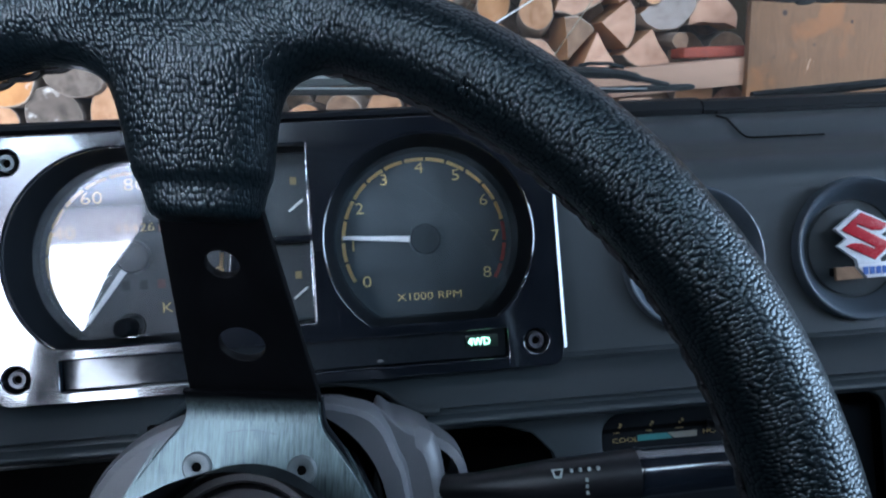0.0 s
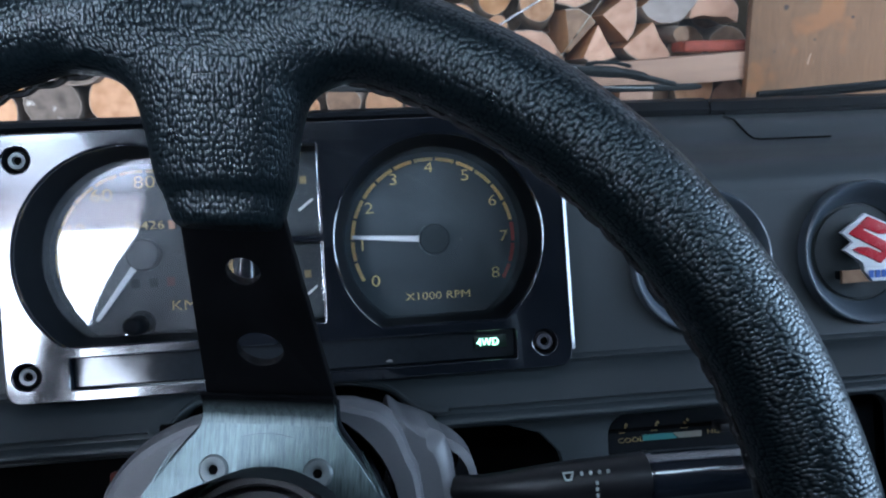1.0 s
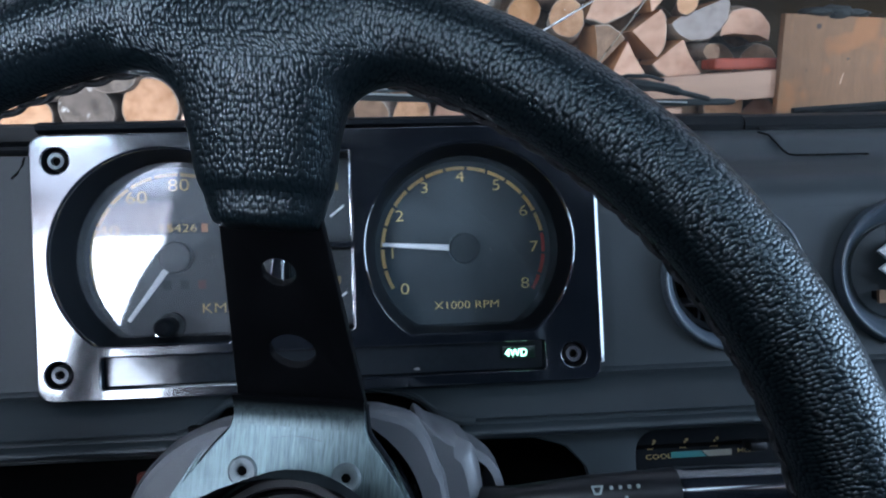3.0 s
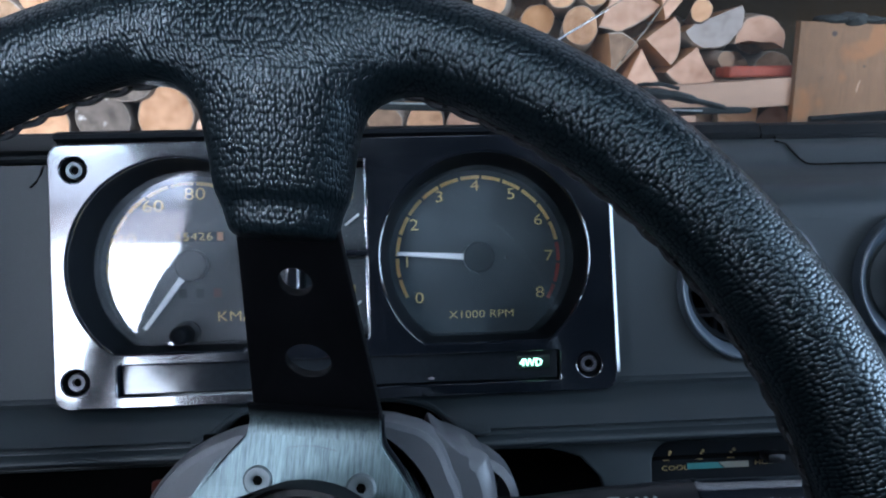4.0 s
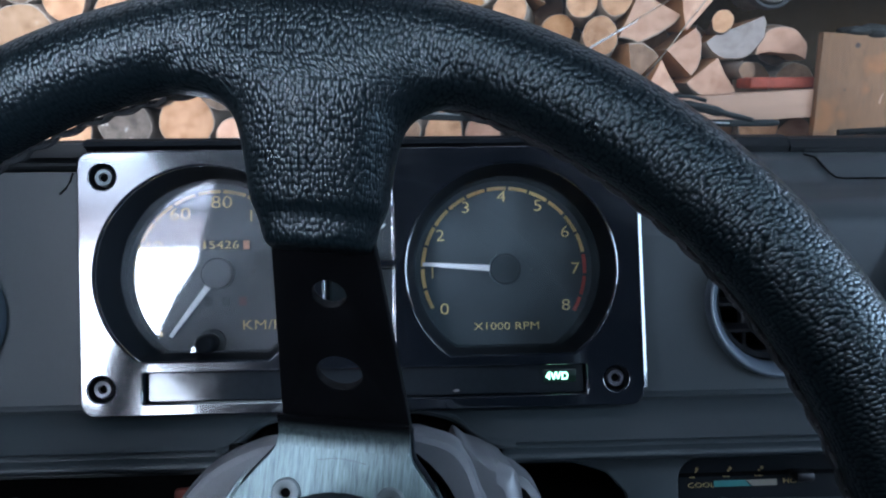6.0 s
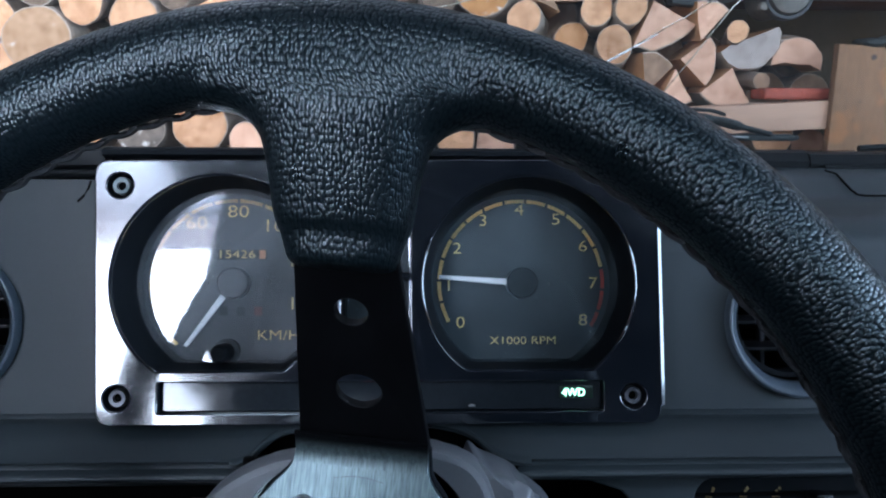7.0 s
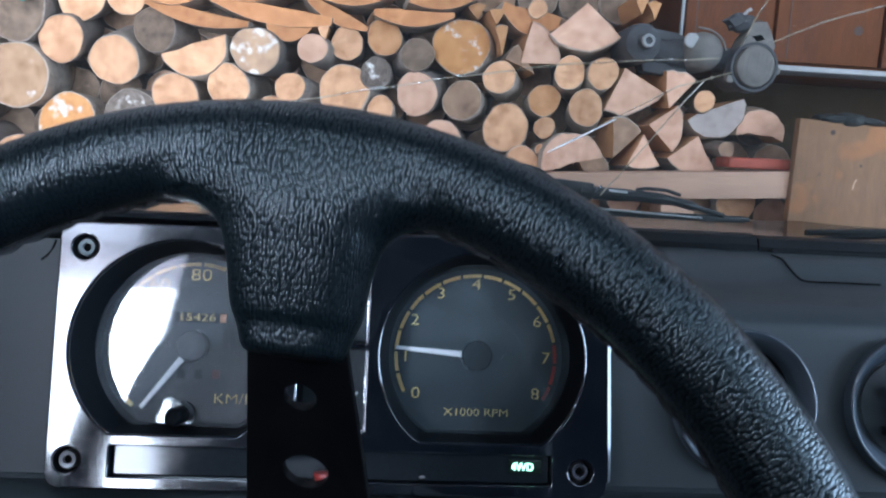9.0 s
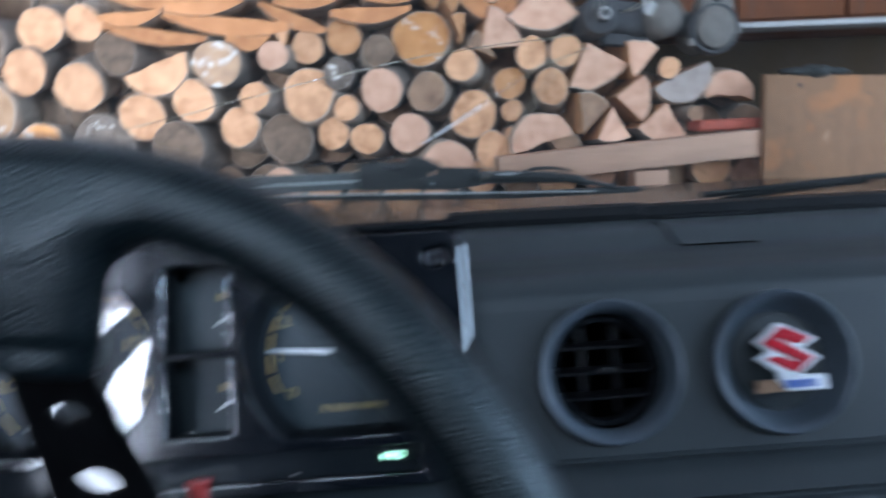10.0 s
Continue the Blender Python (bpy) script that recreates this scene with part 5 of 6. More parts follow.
for (cx, cz), nm in ((SPEEDO, "speedometer"), (TACHO, "tachometer")):
    dial = part(nm, plate([round_cut(cx, cz, DIAL_R + 0.001, DIAL_CUT - 0.001)], DIAL_Y, 0.002), DIAL, cluster, "round black dial face with amber markings", smooth=False)
    a, b, c = round_cut(cx, cz, OPEN_R, CUT), round_cut(cx, cz, OPEN_R - 0.0008, CUT + 0.0006), round_cut(cx, cz, DIAL_R, DIAL_CUT)
    part("cone", loft([[(x, -0.001, z) for x, z in a], [(x, 0.006, z) for x, z in b], [(x, DIAL_Y, z) for x, z in c]]), MATT_BLACK, dial)
    part("opening_lip", tube([(x, -0.0042, z) for x, z in a + a[:2]], 0.0005, 6), BEZEL, dial)
    ln = part("lens", plate([round_cut(cx, cz, (OPEN_R + DIAL_R) / 2 + 0.0012, (CUT + DIAL_CUT) / 2 - 0.0008)], LENS_Y, 0.0008), LENS_VEILED if nm == "speedometer" else LENS, dial, "clear plastic lens", smooth=False)
    ln.visible_shadow = False
    ln.matrix_basis = pose(cx, LENS_Y, cz) @ pose(0, 0, 0, 0, 0, -2.0) @ pose(-cx, -LENS_Y, -cz)
    hub_r = 0.0088
    part("hub", lathe([(0.0, NEEDLE_Y - 0.0030), (hub_r - 0.001, NEEDLE_Y - 0.0030), (hub_r, NEEDLE_Y - 0.0020), (hub_r, DIAL_Y)], 36, at=(cx, 0, cz)), HUB_BLACK, dial)
    marks = bmesh.new()
    digits = bmesh.new()
    if nm == "tachometer":
        deg = lambda v: 213 - 30.5 * v
        red = bmesh.new()
        for k in range(16):
            v = 0.14 + 0.5 * k
            a0, a1 = deg(v) - 0.9, deg(min(v + 0.5, 8.05)) + 0.9
            arc_band(cx, cz, 0.0453, 0.0473, a0, a1, DIAL_Y - 0.0006, red if v > 6.4 else marks)
        part("red_band", red, RED_PRINT, dial, "red printed band")
        for v in range(9):
            letters(str(v), 0.0092, cx + 0.0409 * math.cos(radians(deg(v))), DIAL_Y - 0.0006, cz + 0.0412 * math.sin(radians(deg(v))), bm=digits, wide=1.22)
        part("unit_lettering", letters("X1000 RPM", 0.0062, cx + 0.001, DIAL_Y - 0.0006, cz - 0.0325, wide=1.25), AMBER, dial)
        part("stop_pin", lathe([(0, -0.002), (0.0011, -0.002), (0.0011, 0.0)], 10, at=(cx + 0.0165, DIAL_Y, cz - 0.0005)), BLACK_PLASTIC, dial)
        at, length = deg(1.22), 0.0465
    else:
        deg = lambda v: 228 - 1.75 * v
        for k in range(15):
            v = 10 * k + 5
            arc_band(cx, cz, 0.0453, 0.0473, deg(v - 5) - 0.9, deg(v + 5) + 0.9, DIAL_Y - 0.0006, marks)
        for v in range(20, 141, 20):
            letters(str(v), 0.0100, cx + 0.0400 * math.cos(radians(deg(v))), DIAL_Y - 0.0006, cz + 0.0400 * math.sin(radians(deg(v))), bm=digits, wide=1.25)
        part("unit_lettering", letters("KM/H", 0.0080, cx + 0.0245, DIAL_Y - 0.0006, cz - 0.0292, wide=1.25), AMBER, dial)
        part("counter_window", box(cx + 0.0025, DIAL_Y - 0.0004, cz + 0.0160, 0.0300, 0.0010, 0.0056, 0.0002), MATT_BLACK, dial)
        part("counter_digits", letters("15426", 0.0064, cx + 0.0006, DIAL_Y - 0.0010, cz + 0.0160, wide=1.35), AMBER, dial)
        part("counter_drum", box(cx + 0.0152, DIAL_Y - 0.0010, cz + 0.0160, 0.0034, 0.0006, 0.0048), ORANGE_DRUM, dial)
        for k in range(3):
            part("trip_window", box(cx - 0.006 + 0.0095 * k, DIAL_Y - 0.0004, cz - 0.0155, 0.0042, 0.0008, 0.0050), MATT_BLACK if k < 2 else TRIP_RED, dial)
        for px in (-0.0160, 0.0185):
            part("pin", lathe([(0, -0.002), (0.0014, -0.002), (0.0014, 0.0)], 10, at=(cx + px, DIAL_Y, cz + 0.0005)), BLACK_PLASTIC, dial)
        part("reset_knob", lathe([(0.0, 0.0068), (0.0036, 0.0070), (0.0046, 0.0080), (0.0050, 0.0100), (0.0050, 0.0235), (0.0072, 0.0250), (0.0072, DIAL_Y)], 24, at=(cx - 0.0035, 0, cz - 0.0378)), MATT_BLACK, dial, "black trip reset knob")
        at, length = deg(-3), 0.0430
    part("scale", marks, AMBER, dial, "amber printed scale")
    part("numerals", digits, AMBER, dial, "amber printed numerals")
    nd = bmesh.new()
    tipx, base = length, hub_r - 0.0005
    for s, w in ((base, 0.0017), (tipx, 0.0010)):
        for t in (-1, 1):
            for yy in (-0.0006, 0.0006):
                nd.verts.new((s, yy, w * t))
    bmesh.ops.convex_hull(nd, input=nd.verts)
    nd.transform(Matrix.Translation((cx, NEEDLE_Y, cz)) @ pose(0, 0, 0, 0, -at, 0))
    part("needle", nd, WHITE, dial, "white pointer needle", smooth=False)
# the two small gauges between the dials
for z0, z1, nm in ((0.0640, 0.1120, "temperature_gauge"), (0.0180, 0.0608, "fuel_gauge")):
    g = part(nm, plate([rounded(-0.0180, z0 + 0.001, 0.0162, z1 - 0.001, 0.001, 2)], 0.024, 0.001), DIAL, cluster, "small black gauge with a white needle", smooth=False)
    part("well", loft([[(x, y, z) for x, z in rounded(-0.0190, z0, 0.0172, z1, 0.0012, 2)] for y in (-0.0005, 0.0255)]), MATT_BLACK, g)
    zc = (z0 + z1) / 2
    part("needle", box(0.0085, 0.0215, zc - 0.0060, 0.0100, 0.0006, 0.0012, turn=pose(0, 0, 0, 0, -38, 0)), WHITE, g)
    part("symbol", box(0.0075, 0.0235, zc + (0.004 if nm[0] == "f" else 0.008), 0.0036, 0.0004, 0.0042, 0.0003), DIM_PRINT, g)
    # chrome strips added in place of reflections on the well walls
    for sx in (-0.0187, 0.0169):
        part("wall_glint_strip", box(sx, -0.0030, zc, 0.0005, 0.0010, (z1 - z0) - 0.001, 0.0002), CHROME, g, "chrome strip for the reflection on the gauge well")
    ln = part("lens", plate([rounded(-0.0184, z0 + 0.0005, 0.0166, z1 - 0.0005, 0.001, 2)], 0.0180, 0.0006), LENS, g, "clear plastic lens", smooth=False)
    ln.visible_shadow = False
# strip of warning lamps
strip = part("lamp_strip", box(0.0031, 0.0060, 0.0, 0.2294, 0.004, 0.0152, 0.0004), MATT_BLACK, cluster, "dark strip of warning lamps")
part("strip_lens", plate([rounded(-0.1112, -0.0072, 0.1174, 0.0072, 0.0008, 2)], 0.0012, 0.0010), STRIP_GLOSS, strip)
part("lit_window", box(0.1045, 0.0009, 0.0015, 0.0175, 0.0010, 0.0066, 0.0003), LAMP_GREEN, strip, "green lit lamp window")
part("lit_lettering", letters("4WD", 0.0058, 0.1030, 0.0002, 0.0012, wide=0.92, slim=0.0, thick=0.0004), LAMP_ON, strip, "glowing lettering 4WD")
for sx, sz in SCREWS:
    sc = part("screw_well", lathe([(0.0066, -0.0043), (0.0064, 0.0020), (0.0, 0.0020)], 28, at=(sx, 0, sz)), MATT_BLACK, cluster)
    # metal by position: bright lower left, grey upper left, dark on the right
    metal = STEEL if sx < 0 and sz < 0.05 else (BOLT if sx < 0 else BOLT_DARK)
    part("screw", lathe([(0.0022, 0.0035), (0.0024, 0.0010), (0.0042, 0.0008), (0.0046, 0.0022), (0.0047, 0.0060)], 28, at=(sx, -0.0036, sz)), metal, sc, "socket-head screw")
    part("socket", lathe([(0.0, 0.0030), (0.0024, 0.0030)], 6, at=(sx, -0.0036, sz)), HOLE_BLACK, sc, smooth=False)

# ---------------------------------------------------------------- steering column
column = thing("steering_column", CAR, "grey plastic steering column shroud with switch stalks", "steering column")


def shroud_ring(y, points, inset=0.0, drop=0.0, n=5):
    """One cross-section of a shroud at depth y, eased and drawn in by inset."""
    cx = sum(x for x, z in points) / len(points)
    out = []
    for x, z in smooth_line(points, n):
        out.append((x - math.copysign(min(inset, abs(x - cx)), x - cx), y, z - inset * (1 if z > -0.1 else 0) - drop))
    return out


MAIN = [(-0.079, -0.19), (-0.0770, -0.075), (-0.0740, -0.0450), (-0.0685, -0.0331), (-0.0602, -0.0242), (-0.0504, -0.0180), (-0.0409, -0.0142), (-0.0322, -0.0122), (0.0, -0.0088), (0.0258, -0.0092), (0.0341, -0.0110), (0.0425, -0.0138), (0.0472, -0.0176), (0.0510, -0.0232), (0.0544, -0.0329), (0.0577, -0.0428), (0.0602, -0.080), (0.0610, -0.19)]
part("upper_shroud", loft([shroud_ring(-0.0860, MAIN, 0.0034), shroud_ring(-0.0850, MAIN, 0.0015), shroud_ring(-0.0820, MAIN, 0.0004), shroud_ring(-0.0700, MAIN), shroud_ring(-0.020, MAIN, 0, 0.009), shroud_ring(0.03, MAIN, 0.004, 0.022)]), SHROUD, column, "grey moulded shroud")
MOUTH = [(-0.0035 + 0.0500 * math.cos(2 * math.pi * k / 48), -0.0575 + 0.0480 * math.sin(2 * math.pi * k / 48)) for k in range(48)]
mouth_front = [(-0.0035 + 0.0512 * math.cos(a), -0.0860, -0.0575 + 0.0492 * math.sin(a)) for a in [2 * math.pi * k / 48 for k in range(48)]]
# wall and back of the hollow are coloured black for the missing light
part("shroud_mouth", loft([mouth_front, [(x, -0.0835, z) for x, z in MOUTH], [(x * 0.96, -0.055, -0.0575 + (z + 0.0575) * 0.96) for x, z in MOUTH]]), HOLE_BLACK, column, "hollow of the shroud, blackened for its shade")
face_loop = [(x, z) for x, y, z in shroud_ring(0, MAIN, 0.0034)]
part("shroud_face", plate([face_loop, [(x, z) for x, y, z in mouth_front]], -0.0861, 0.002), SHROUD, column)
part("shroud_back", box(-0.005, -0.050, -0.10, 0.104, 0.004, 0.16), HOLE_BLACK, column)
LOCK = [(0.0440, -0.19), (0.0440, -0.0500), (0.0450, -0.0188), (0.0525, -0.0215), (0.0604, -0.0243), (0.0676, -0.0277), (0.0706, -0.0319), (0.0731, -0.0456), (0.0750, -0.080), (0.0760, -0.19)]
part("lock_housing", loft([shroud_ring(-0.0800, LOCK, 0.0060), shroud_ring(-0.0785, LOCK, 0.0025), shroud_ring(-0.0740, LOCK), shroud_ring(-0.010, LOCK, 0, 0.004), shroud_ring(0.02, LOCK, 0.004, 0.02)]), SHROUD, column, "grey ignition lock housing")
part("lock_face", plate([[(x, z) for x, y, z in shroud_ring(0, LOCK, 0.0060)]], -0.0801, 0.002), SHROUD, column)
part("lock_ring", lathe([(0.018, -0.055), (0.022, -0.053), (0.023, -0.03), (0.020, 0.0)], 32, at=(0.064, 0, -0.056)), SHROUD, column)
part("hazard_knob", lathe([(0.0, -0.0), (0.0060, 0.0), (0.0064, -0.0015), (0.0052, -0.004), (0.0050, -0.022)], 24, axis="Z", at=(-0.0012, -0.0053, -0.0030)), RED_KEY, column, "red hazard warning knob")
stalk = part("wiper_stalk", tube([(0.050, -0.060, -0.056), (0.085, -0.082, -0.0515), (0.115, -0.088, -0.0505), (0.150, -0.090, -0.0500), (0.1535, -0.090, -0.0500)],
                                  0.0105, 20, taper=[0.5, 0.55, 0.85, 0.97, 0.97]), BLACK_PLASTIC, column, "black wiper switch stalk")
knob = part("stalk_knob", tube([(0.1530, -0.090, -0.0500), (0.1545, -0.090, -0.0500), (0.1560, -0.0900, -0.0500), (0.215, -0.092, -0.0495), (0.222, -0.092, -0.0495)], 0.0105, 24, taper=[0.98, 1.03, 1.0, 0.93, 0.7]), BEZEL, column, "glossy black turning end of the stalk")
ic = plate([[(0.1150, -0.0430), (0.1200, -0.0430), (0.1190, -0.0466), (0.1162, -0.0466)], [(0.1158, -0.0436), (0.1192, -0.0436), (0.1184, -0.0460), (0.1168, -0.0460)]], -0.0982, 0.0008)
part("wiper_symbol", ic, FADED_WHITE, stalk)
for k in range(4):
    part("mark", box(0.1234 + 0.0038 * k, -0.0978, -0.0441, 0.0011, 0.0014, 0.0013), FADED_WHITE, stalk)
for k in range(3):
    part("mark", box(0.1292, -0.0996, -0.0480 - 0.0026 * k, 0.0011, 0.0008, 0.0013), FADED_WHITE, stalk)
part("boss", lathe([(0.030, 0.052), (0.034, 0.045), (0.034, 0.0), (0.045, -0.055)], 40, at=(-0.0035, -0.120, -0.0575)), MATT_BLACK, column)

# ---------------------------------------------------------------- steering wheel
WHEEL = CAR @ pose(-0.0177, -0.2040, -0.0472, -6.27, 0, -7.56) @ pose(0, 0, 0, 0, 5.0, 0)
wheel = thing("steering_wheel", WHEEL, "black leather sports steering wheel with dished metal spokes", "steering wheel")
RIM_R, RIM_T, DISH, HUB_X = 0.1722, 0.0142, 0.0731, 0.0042


def ease(a, b, x):
    t = min(max((x - a) / (b - a), 0.0), 1.0)
    return t * t * (3 - 2 * t)


def rim_and_arms():
    """Rim and the leather sleeves of the three spokes, blended into one skin."""
    bm = bmesh.new()
    own = bmesh.new()
    n, m = 180, 24
    rows = []
    for i in range(n):
        a = 2 * math.pi * i / n
        rows.append([own.verts.new(((RIM_R + RIM_T * math.cos(b)) * math.sin(a), -RIM_T * math.sin(b), (RIM_R + RIM_T * math.cos(b)) * math.cos(a))) for b in [2 * math.pi * k / m for k in range(m)]])
    for i in range(n):
        for k in range(m):
            own.faces.new((rows[i][k], rows[i][(k + 1) % m], rows[(i + 1) % n][(k + 1) % m], rows[(i + 1) % n][k]))
    bmesh.ops.recalc_face_normals(own, faces=own.faces)
    merged(own, bm)
    # distance from the hub, half width, half thickness, offset from the rim's plane
    SECTION = [(0.1112, 0.0146, 0.0078, 0.0140), (0.1120, 0.0158, 0.0104, 0.0136), (0.1145, 0.0164, 0.0106, 0.0130), (0.1188, 0.0178, 0.0106, 0.0116), (0.1203, 0.0178, 0.0094, 0.0106),
               (0.1218, 0.0194, 0.0114, 0.0098), (0.1270, 0.0204, 0.0118, 0.0080), (0.1350, 0.0214, 0.0122, 0.0048), (0.1420, 0.0226, 0.0128, 0.0026),
               (0.1470, 0.0244, 0.0135, 0.0010), (0.1515, 0.0280, 0.0141, 0.0002), (0.1555, 0.0345, 0.0145, 0.0), (0.1590, 0.0460, 0.0146, 0.0), (0.1680, 0.0560, 0.0147, 0.0), (0.1740, 0.0540, 0.0144, 0.0)]
    for spin in (0, 120, 240):
        own = bmesh.new()
        rows = []
        for q, hw, ht, off in SECTION:
            row = []
            for k in range(32):
                a = 2 * math.pi * k / 32
                c, s = math.cos(a), math.sin(a)
                e = 0.72 if q < 0.144 else 1.0
                row.append(own.verts.new((hw * math.copysign(abs(c) ** 0.72, c), off - ht * math.copysign(abs(s) ** e, s), q - (0.5 * (hw * c) ** 2 / RIM_R if q > 0.14 else 0))))
            rows.append(row)
        for a, b in zip(rows, rows[1:]):
            for k in range(32):
                own.faces.new((a[k], a[(k + 1) % 32], b[(k + 1) % 32], b[k]))
        own.faces.new(rows[0])
        own.faces.new(rows[-1])
        bmesh.ops.recalc_face_normals(own, faces=own.faces)
        own.transform(pose(HUB_X, 0, 0) @ pose(0, 0, 0, 0, spin, 0))
        merged(own, bm)
    me = bpy.data.meshes.new("rim")
    bm.to_mesh(me)
    bm.free()
    ob = bpy.data.objects.new("rim", me)
    scene.collection.objects.link(ob)
    rm = ob.modifiers.new("skin", "REMESH")
    rm.mode, rm.voxel_size = "VOXEL", 0.0013
    sm = ob.modifiers.new("ease", "SMOOTH")
    sm.factor, sm.iterations = 0.5, 16
    done = bpy.data.meshes.new_from_object(ob.evaluated_get(bpy.context.evaluated_depsgraph_get()))
    bpy.data.objects.remove(ob)
    out = bmesh.new()
    out.from_mesh(done)
    bpy.data.meshes.remove(done)
    # the leather's grain runs round the rim and, on the sleeves, straight along the spoke
    grain = out.verts.layers.float_vector.new("grain")
    qs = [row[0] for row in SECTION]
    for v in out.verts:
        x, y, z = v.co
        a = math.atan2(x, z)
        u, w = a * RIM_R, RIM_T * math.atan2(math.hypot(x, z) - RIM_R, -y)
        spin = 120 * round(math.degrees(a) / 120)
        local = pose(0, 0, 0, 0, -spin, 0) @ (v.co - Vector((HUB_X, 0, 0)))
        hw, front = float(np.interp(local.z, qs, [r[1] for r in SECTION])), float(np.interp(local.z, qs, [r[3] - r[2] for r in SECTION]))
        on = ease(0.164, 0.152, local.z) * ease(0.040, 0.026, abs(local.x))
        side = ease(0.6, 1.0, abs(local.x) / hw)
        us = local.x + math.copysign(max(y - front, 0) * side, local.x) + radians(spin) * RIM_R
        v[grain] = (u + (us - u) * on, w + (local.z - RIM_R - w) * on, 0.0)
    return out


part("rim", rim_and_arms(), LEATHER, wheel, "black pebbled leather rim with leather spoke sleeves")
# seam and stitches along the inner back of the rim
seam = []
for i in range(1081):
    a = radians(i / 3)
    lap = abs(math.sin(radians(i * 19.0)))
    b = radians(203 + 5 * lap)
    rr = RIM_T + 0.0002 + 0.0010 * lap
    seam.append(((RIM_R + rr * math.cos(b)) * math.sin(a), -rr * math.sin(b), (RIM_R + rr * math.cos(b)) * math.cos(a)))
part("seam", tube(seam, 0.0011, 6), THREAD, wheel, "ragged laced seam")
st = bmesh.new()
for i in range(0, 360, 2):
    a0, a1 = radians(i), radians(i + 1.4)
    p = []
    for a, b in ((a0, 196), (a0 + 0.4 * (a1 - a0), 204), (a1, 214)):
        rr = RIM_T + 0.0005
        p.append(((RIM_R + rr * math.cos(radians(b))) * math.sin(a), -rr * math.sin(radians(b)), (RIM_R + rr * math.cos(radians(b))) * math.cos(a)))
    tube(p, 0.0004, 5, bm=st)
part("stitching", st, THREAD, wheel)
# dished spokes and hub plate, cut from one sheet
SLOPE0, SLOPE1 = (0.1180, 0.0086), (0.0560, DISH)          # distance from the hub, depth below the rim's plane


def spoke_sheet():
    own = bmesh.new()
    length = math.hypot(SLOPE0[0] - SLOPE1[0], SLOPE0[1] - SLOPE1[1])
    hw0, hw1 = 0.0148, 0.0234
    outline = [(-hw0, length), (-hw1, 0.0), (hw1, 0.0), (hw0, length)]
    f1 = (SLOPE0[0] - 0.1000) / (SLOPE0[0] - SLOPE1[0])
    f2 = (SLOPE0[0] - 0.0758) / (SLOPE0[0] - SLOPE1[0])
    sheet = plate([outline, ring_loop(0.0, length * (1 - f1), 0.0053, 32), ring_loop(0.0, length * (1 - f2), 0.0078, 36)], 0.0, 0.0032, 0.0004)
    tilt = math.degrees(math.atan2(SLOPE1[1] - SLOPE0[1], SLOPE0[0] - SLOPE1[0]))
    sheet.transform(Matrix.Translation((0, SLOPE1[1], SLOPE1[0])) @ pose(0, 0, 0, tilt, 0, 0))
    return sheet


for spin in (0, 120, 240):
    sp = part("spoke", spoke_sheet(), BLACK_METAL, wheel, "black coated dished metal spoke with two round holes")
    sp.matrix_basis = pose(HUB_X + 0.0008, 0, 0) @ pose(0, 0, 0, 0, spin, 0)
for spin in (0, 120, 240):
    bend = bmesh.new()
    arc = [(0.0490, DISH - 0.0006), (0.0522, DISH - 0.0008), (0.0548, DISH - 0.0017), (0.0568, DISH - 0.0030), (0.0586, DISH - 0.0046), (0.0600, DISH - 0.0060)]
    rows = [[bend.verts.new((x, y, z)) for x in (-0.0236, -0.012, 0.0, 0.012, 0.0236)] for z, y in arc]
    for p, q in zip(rows, rows[1:]):
        for k in range(4):
            bend.faces.new((p[k], p[k + 1], q[k + 1], q[k]))
    bmesh.ops.recalc_face_normals(bend, faces=bend.faces)
    bmesh.ops.solidify(bend, geom=bend.faces[:], thickness=0.0012)
    bd = part("spoke_bend", bend, BEND_METAL, wheel, "curved bend where the bare hub meets the black spoke")
    bd.matrix_basis = pose(HUB_X + 0.0004, 0, 0) @ pose(0, 0, 0, 0, spin, 0)
hub_loop = []
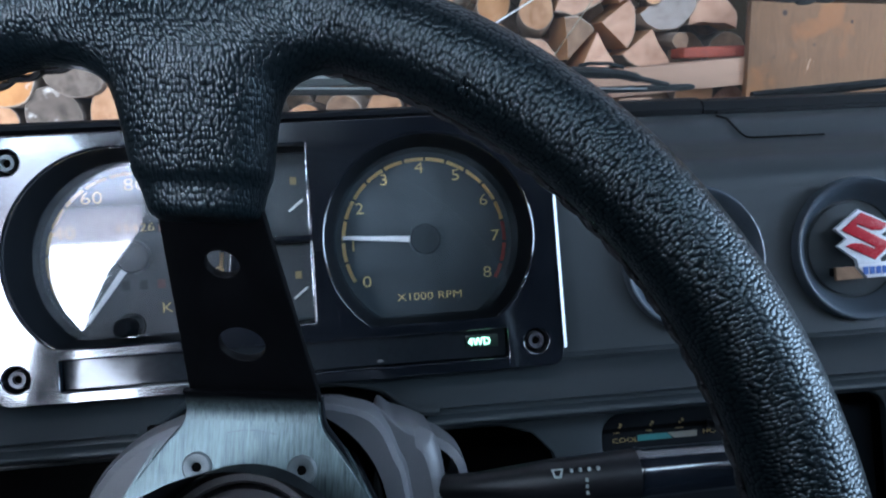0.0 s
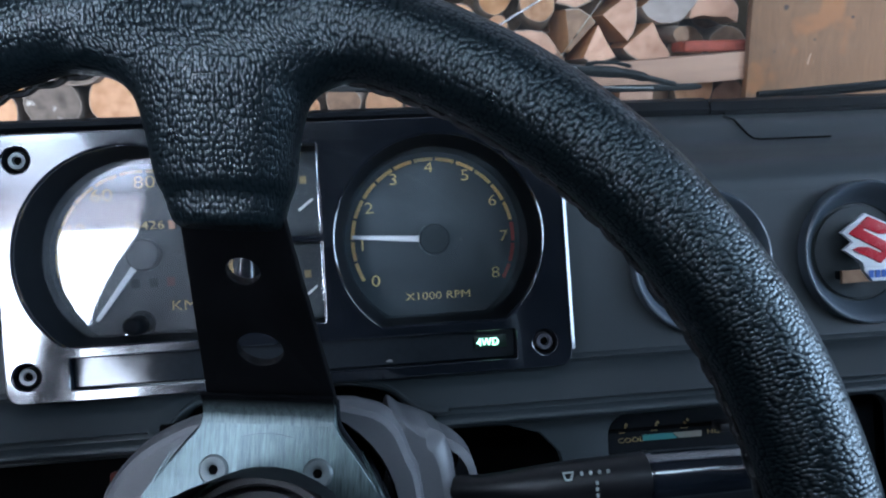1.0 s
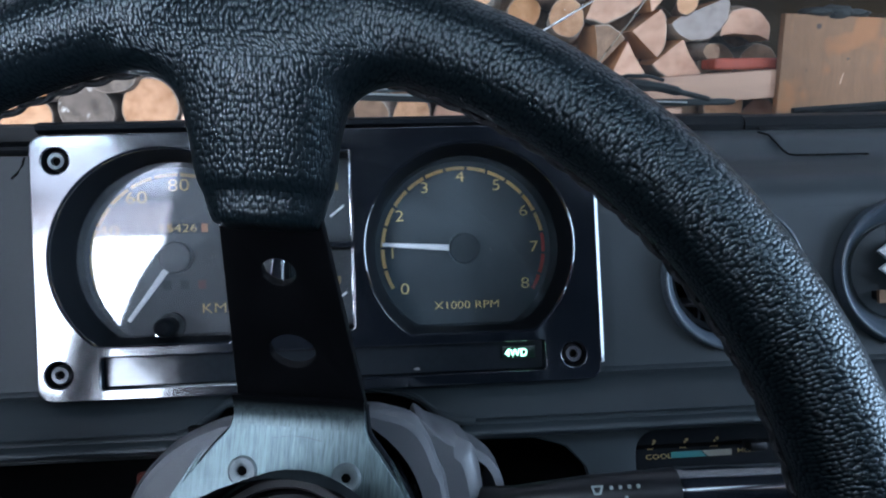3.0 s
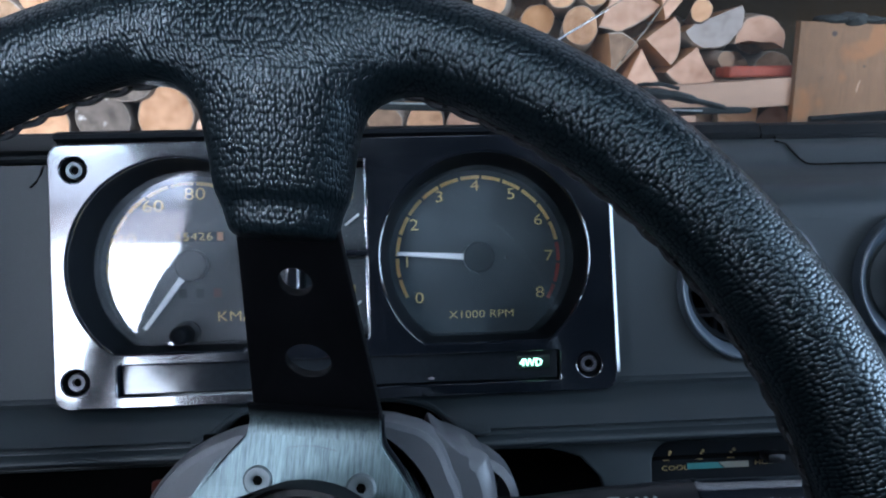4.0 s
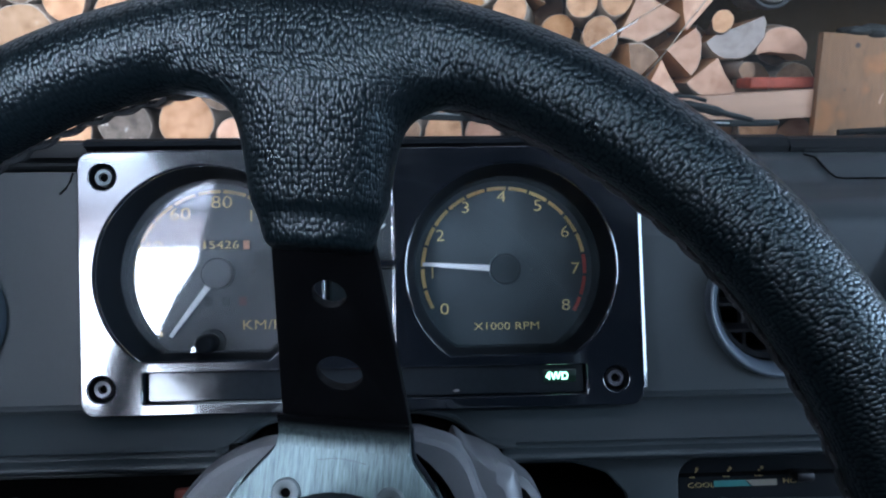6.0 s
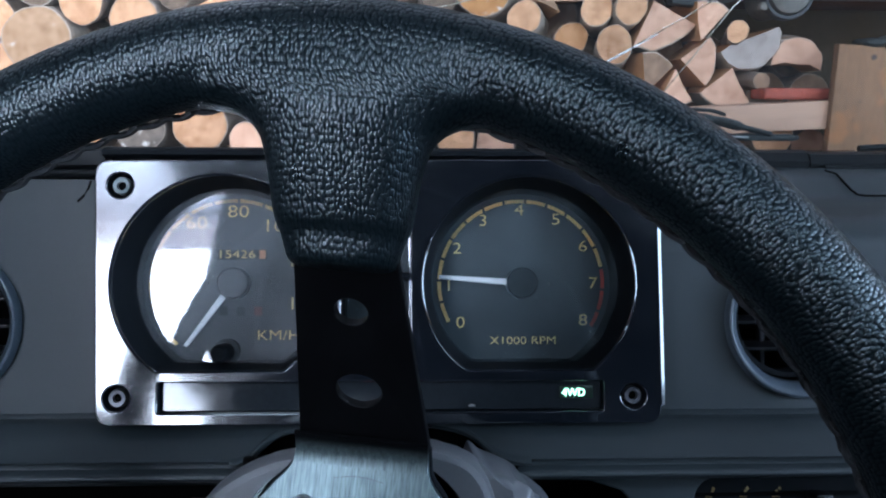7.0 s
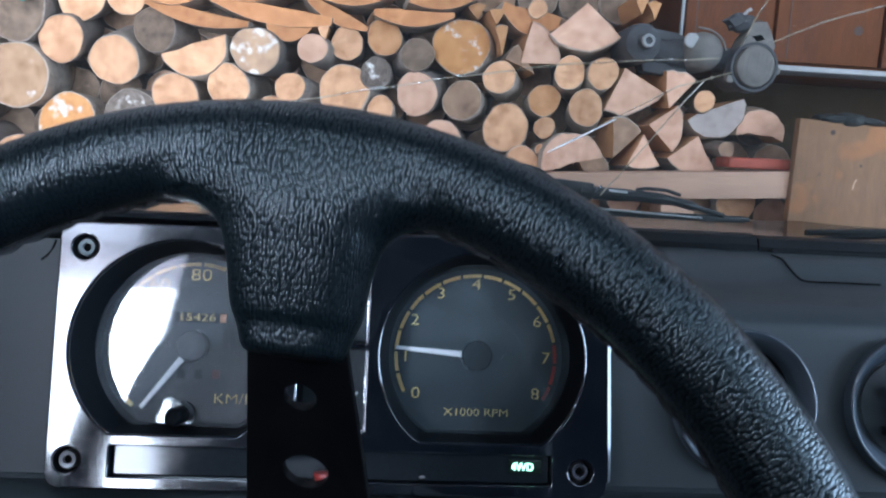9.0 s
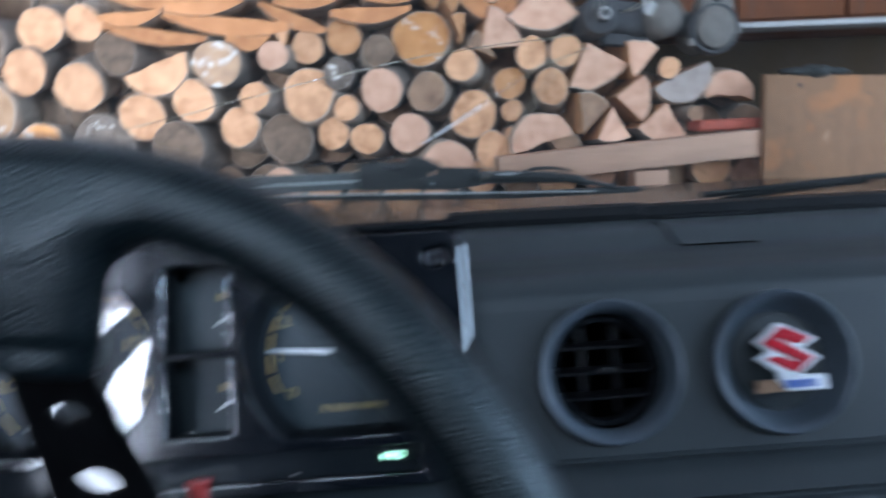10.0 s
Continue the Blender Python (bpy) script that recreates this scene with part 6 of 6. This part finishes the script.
for spin in (0, 120, 240):
    right = [(0.0234, 0.0565)] + smooth_line([(0.0238, 0.0530), (0.0252, 0.0470), (0.0300, 0.0410), (0.0370, 0.0318), (0.0432, 0.0225)], 4)
    left = [(-x, z) for x, z in right][::-1]
    c, s = math.cos(radians(spin)), math.sin(radians(spin))
    hub_loop += [(x * c + z * s, -x * s + z * c) for x, z in left + right]
hubplate = plate([hub_loop, ring_loop(0, 0, 0.0290, 60)], DISH - 0.0004, 0.0040, 0.0005)
hubplate.transform(pose(HUB_X, 0, 0))
# added black plate draws the shadow gap and dark edge round the hub
gap_plate = plate([[(x * 1.026, z * 1.026) for x, z in hub_loop], ring_loop(0, 0, 0.0290, 60)], DISH + 0.0040, 0.0030, 0.0004)
gap_plate.transform(pose(HUB_X, 0, 0))
part("backing_plate", gap_plate, MATT_BLACK, wheel, "black plate added for the hub's dark edge and shadow gap")
part("hub_plate", hubplate, BRUSHED, wheel, "brushed aluminium hub plate")
part("scratch", tube([(HUB_X + 0.0004 * k - 0.009, DISH - 0.0006, 0.0445 + 0.0012 * math.sin(0.07 * k)) for k in range(46)], 0.00010, 5), BOLT_DARK, wheel, "fine scratch in the hub plate")
for k in range(6):
    a = radians(60 * k + 30)
    bx, bz = HUB_X + 0.0374 * math.sin(a), 0.0374 * math.cos(a)
    bo = part("bolt", lathe([(0.0017, DISH + 0.001), (0.0018, DISH - 0.0012), (0.0024, DISH - 0.0015), (0.0046, DISH - 0.0016), (0.0053, DISH - 0.0010), (0.0054, DISH + 0.001)], 28, at=(bx, 0, bz)), BOLT, wheel, "countersunk socket bolt")
    part("socket", lathe([(0.0, DISH - 0.0008), (0.0019, DISH - 0.0008)], 6, at=(bx, 0, bz)), HOLE_BLACK, bo, smooth=False)
part("horn_surround", lathe([(0.0324, DISH - 0.0006), (0.0326, DISH - 0.0030), (0.0312, DISH - 0.0040), (0.0288, DISH - 0.0038), (0.0278, DISH - 0.0020), (0.0278, DISH + 0.004)], 56, at=(HUB_X, 0, 0)), BLACK_PLASTIC, wheel, "black ring round the horn button")
part("horn_button", lathe([(0.0, DISH - 0.0052), (0.012, DISH - 0.0048), (0.021, DISH - 0.0030), (0.0255, DISH + 0.0002), (0.0262, DISH + 0.004)], 56, at=(HUB_X, 0, 0)), SHROUD, wheel, "plain grey horn button")
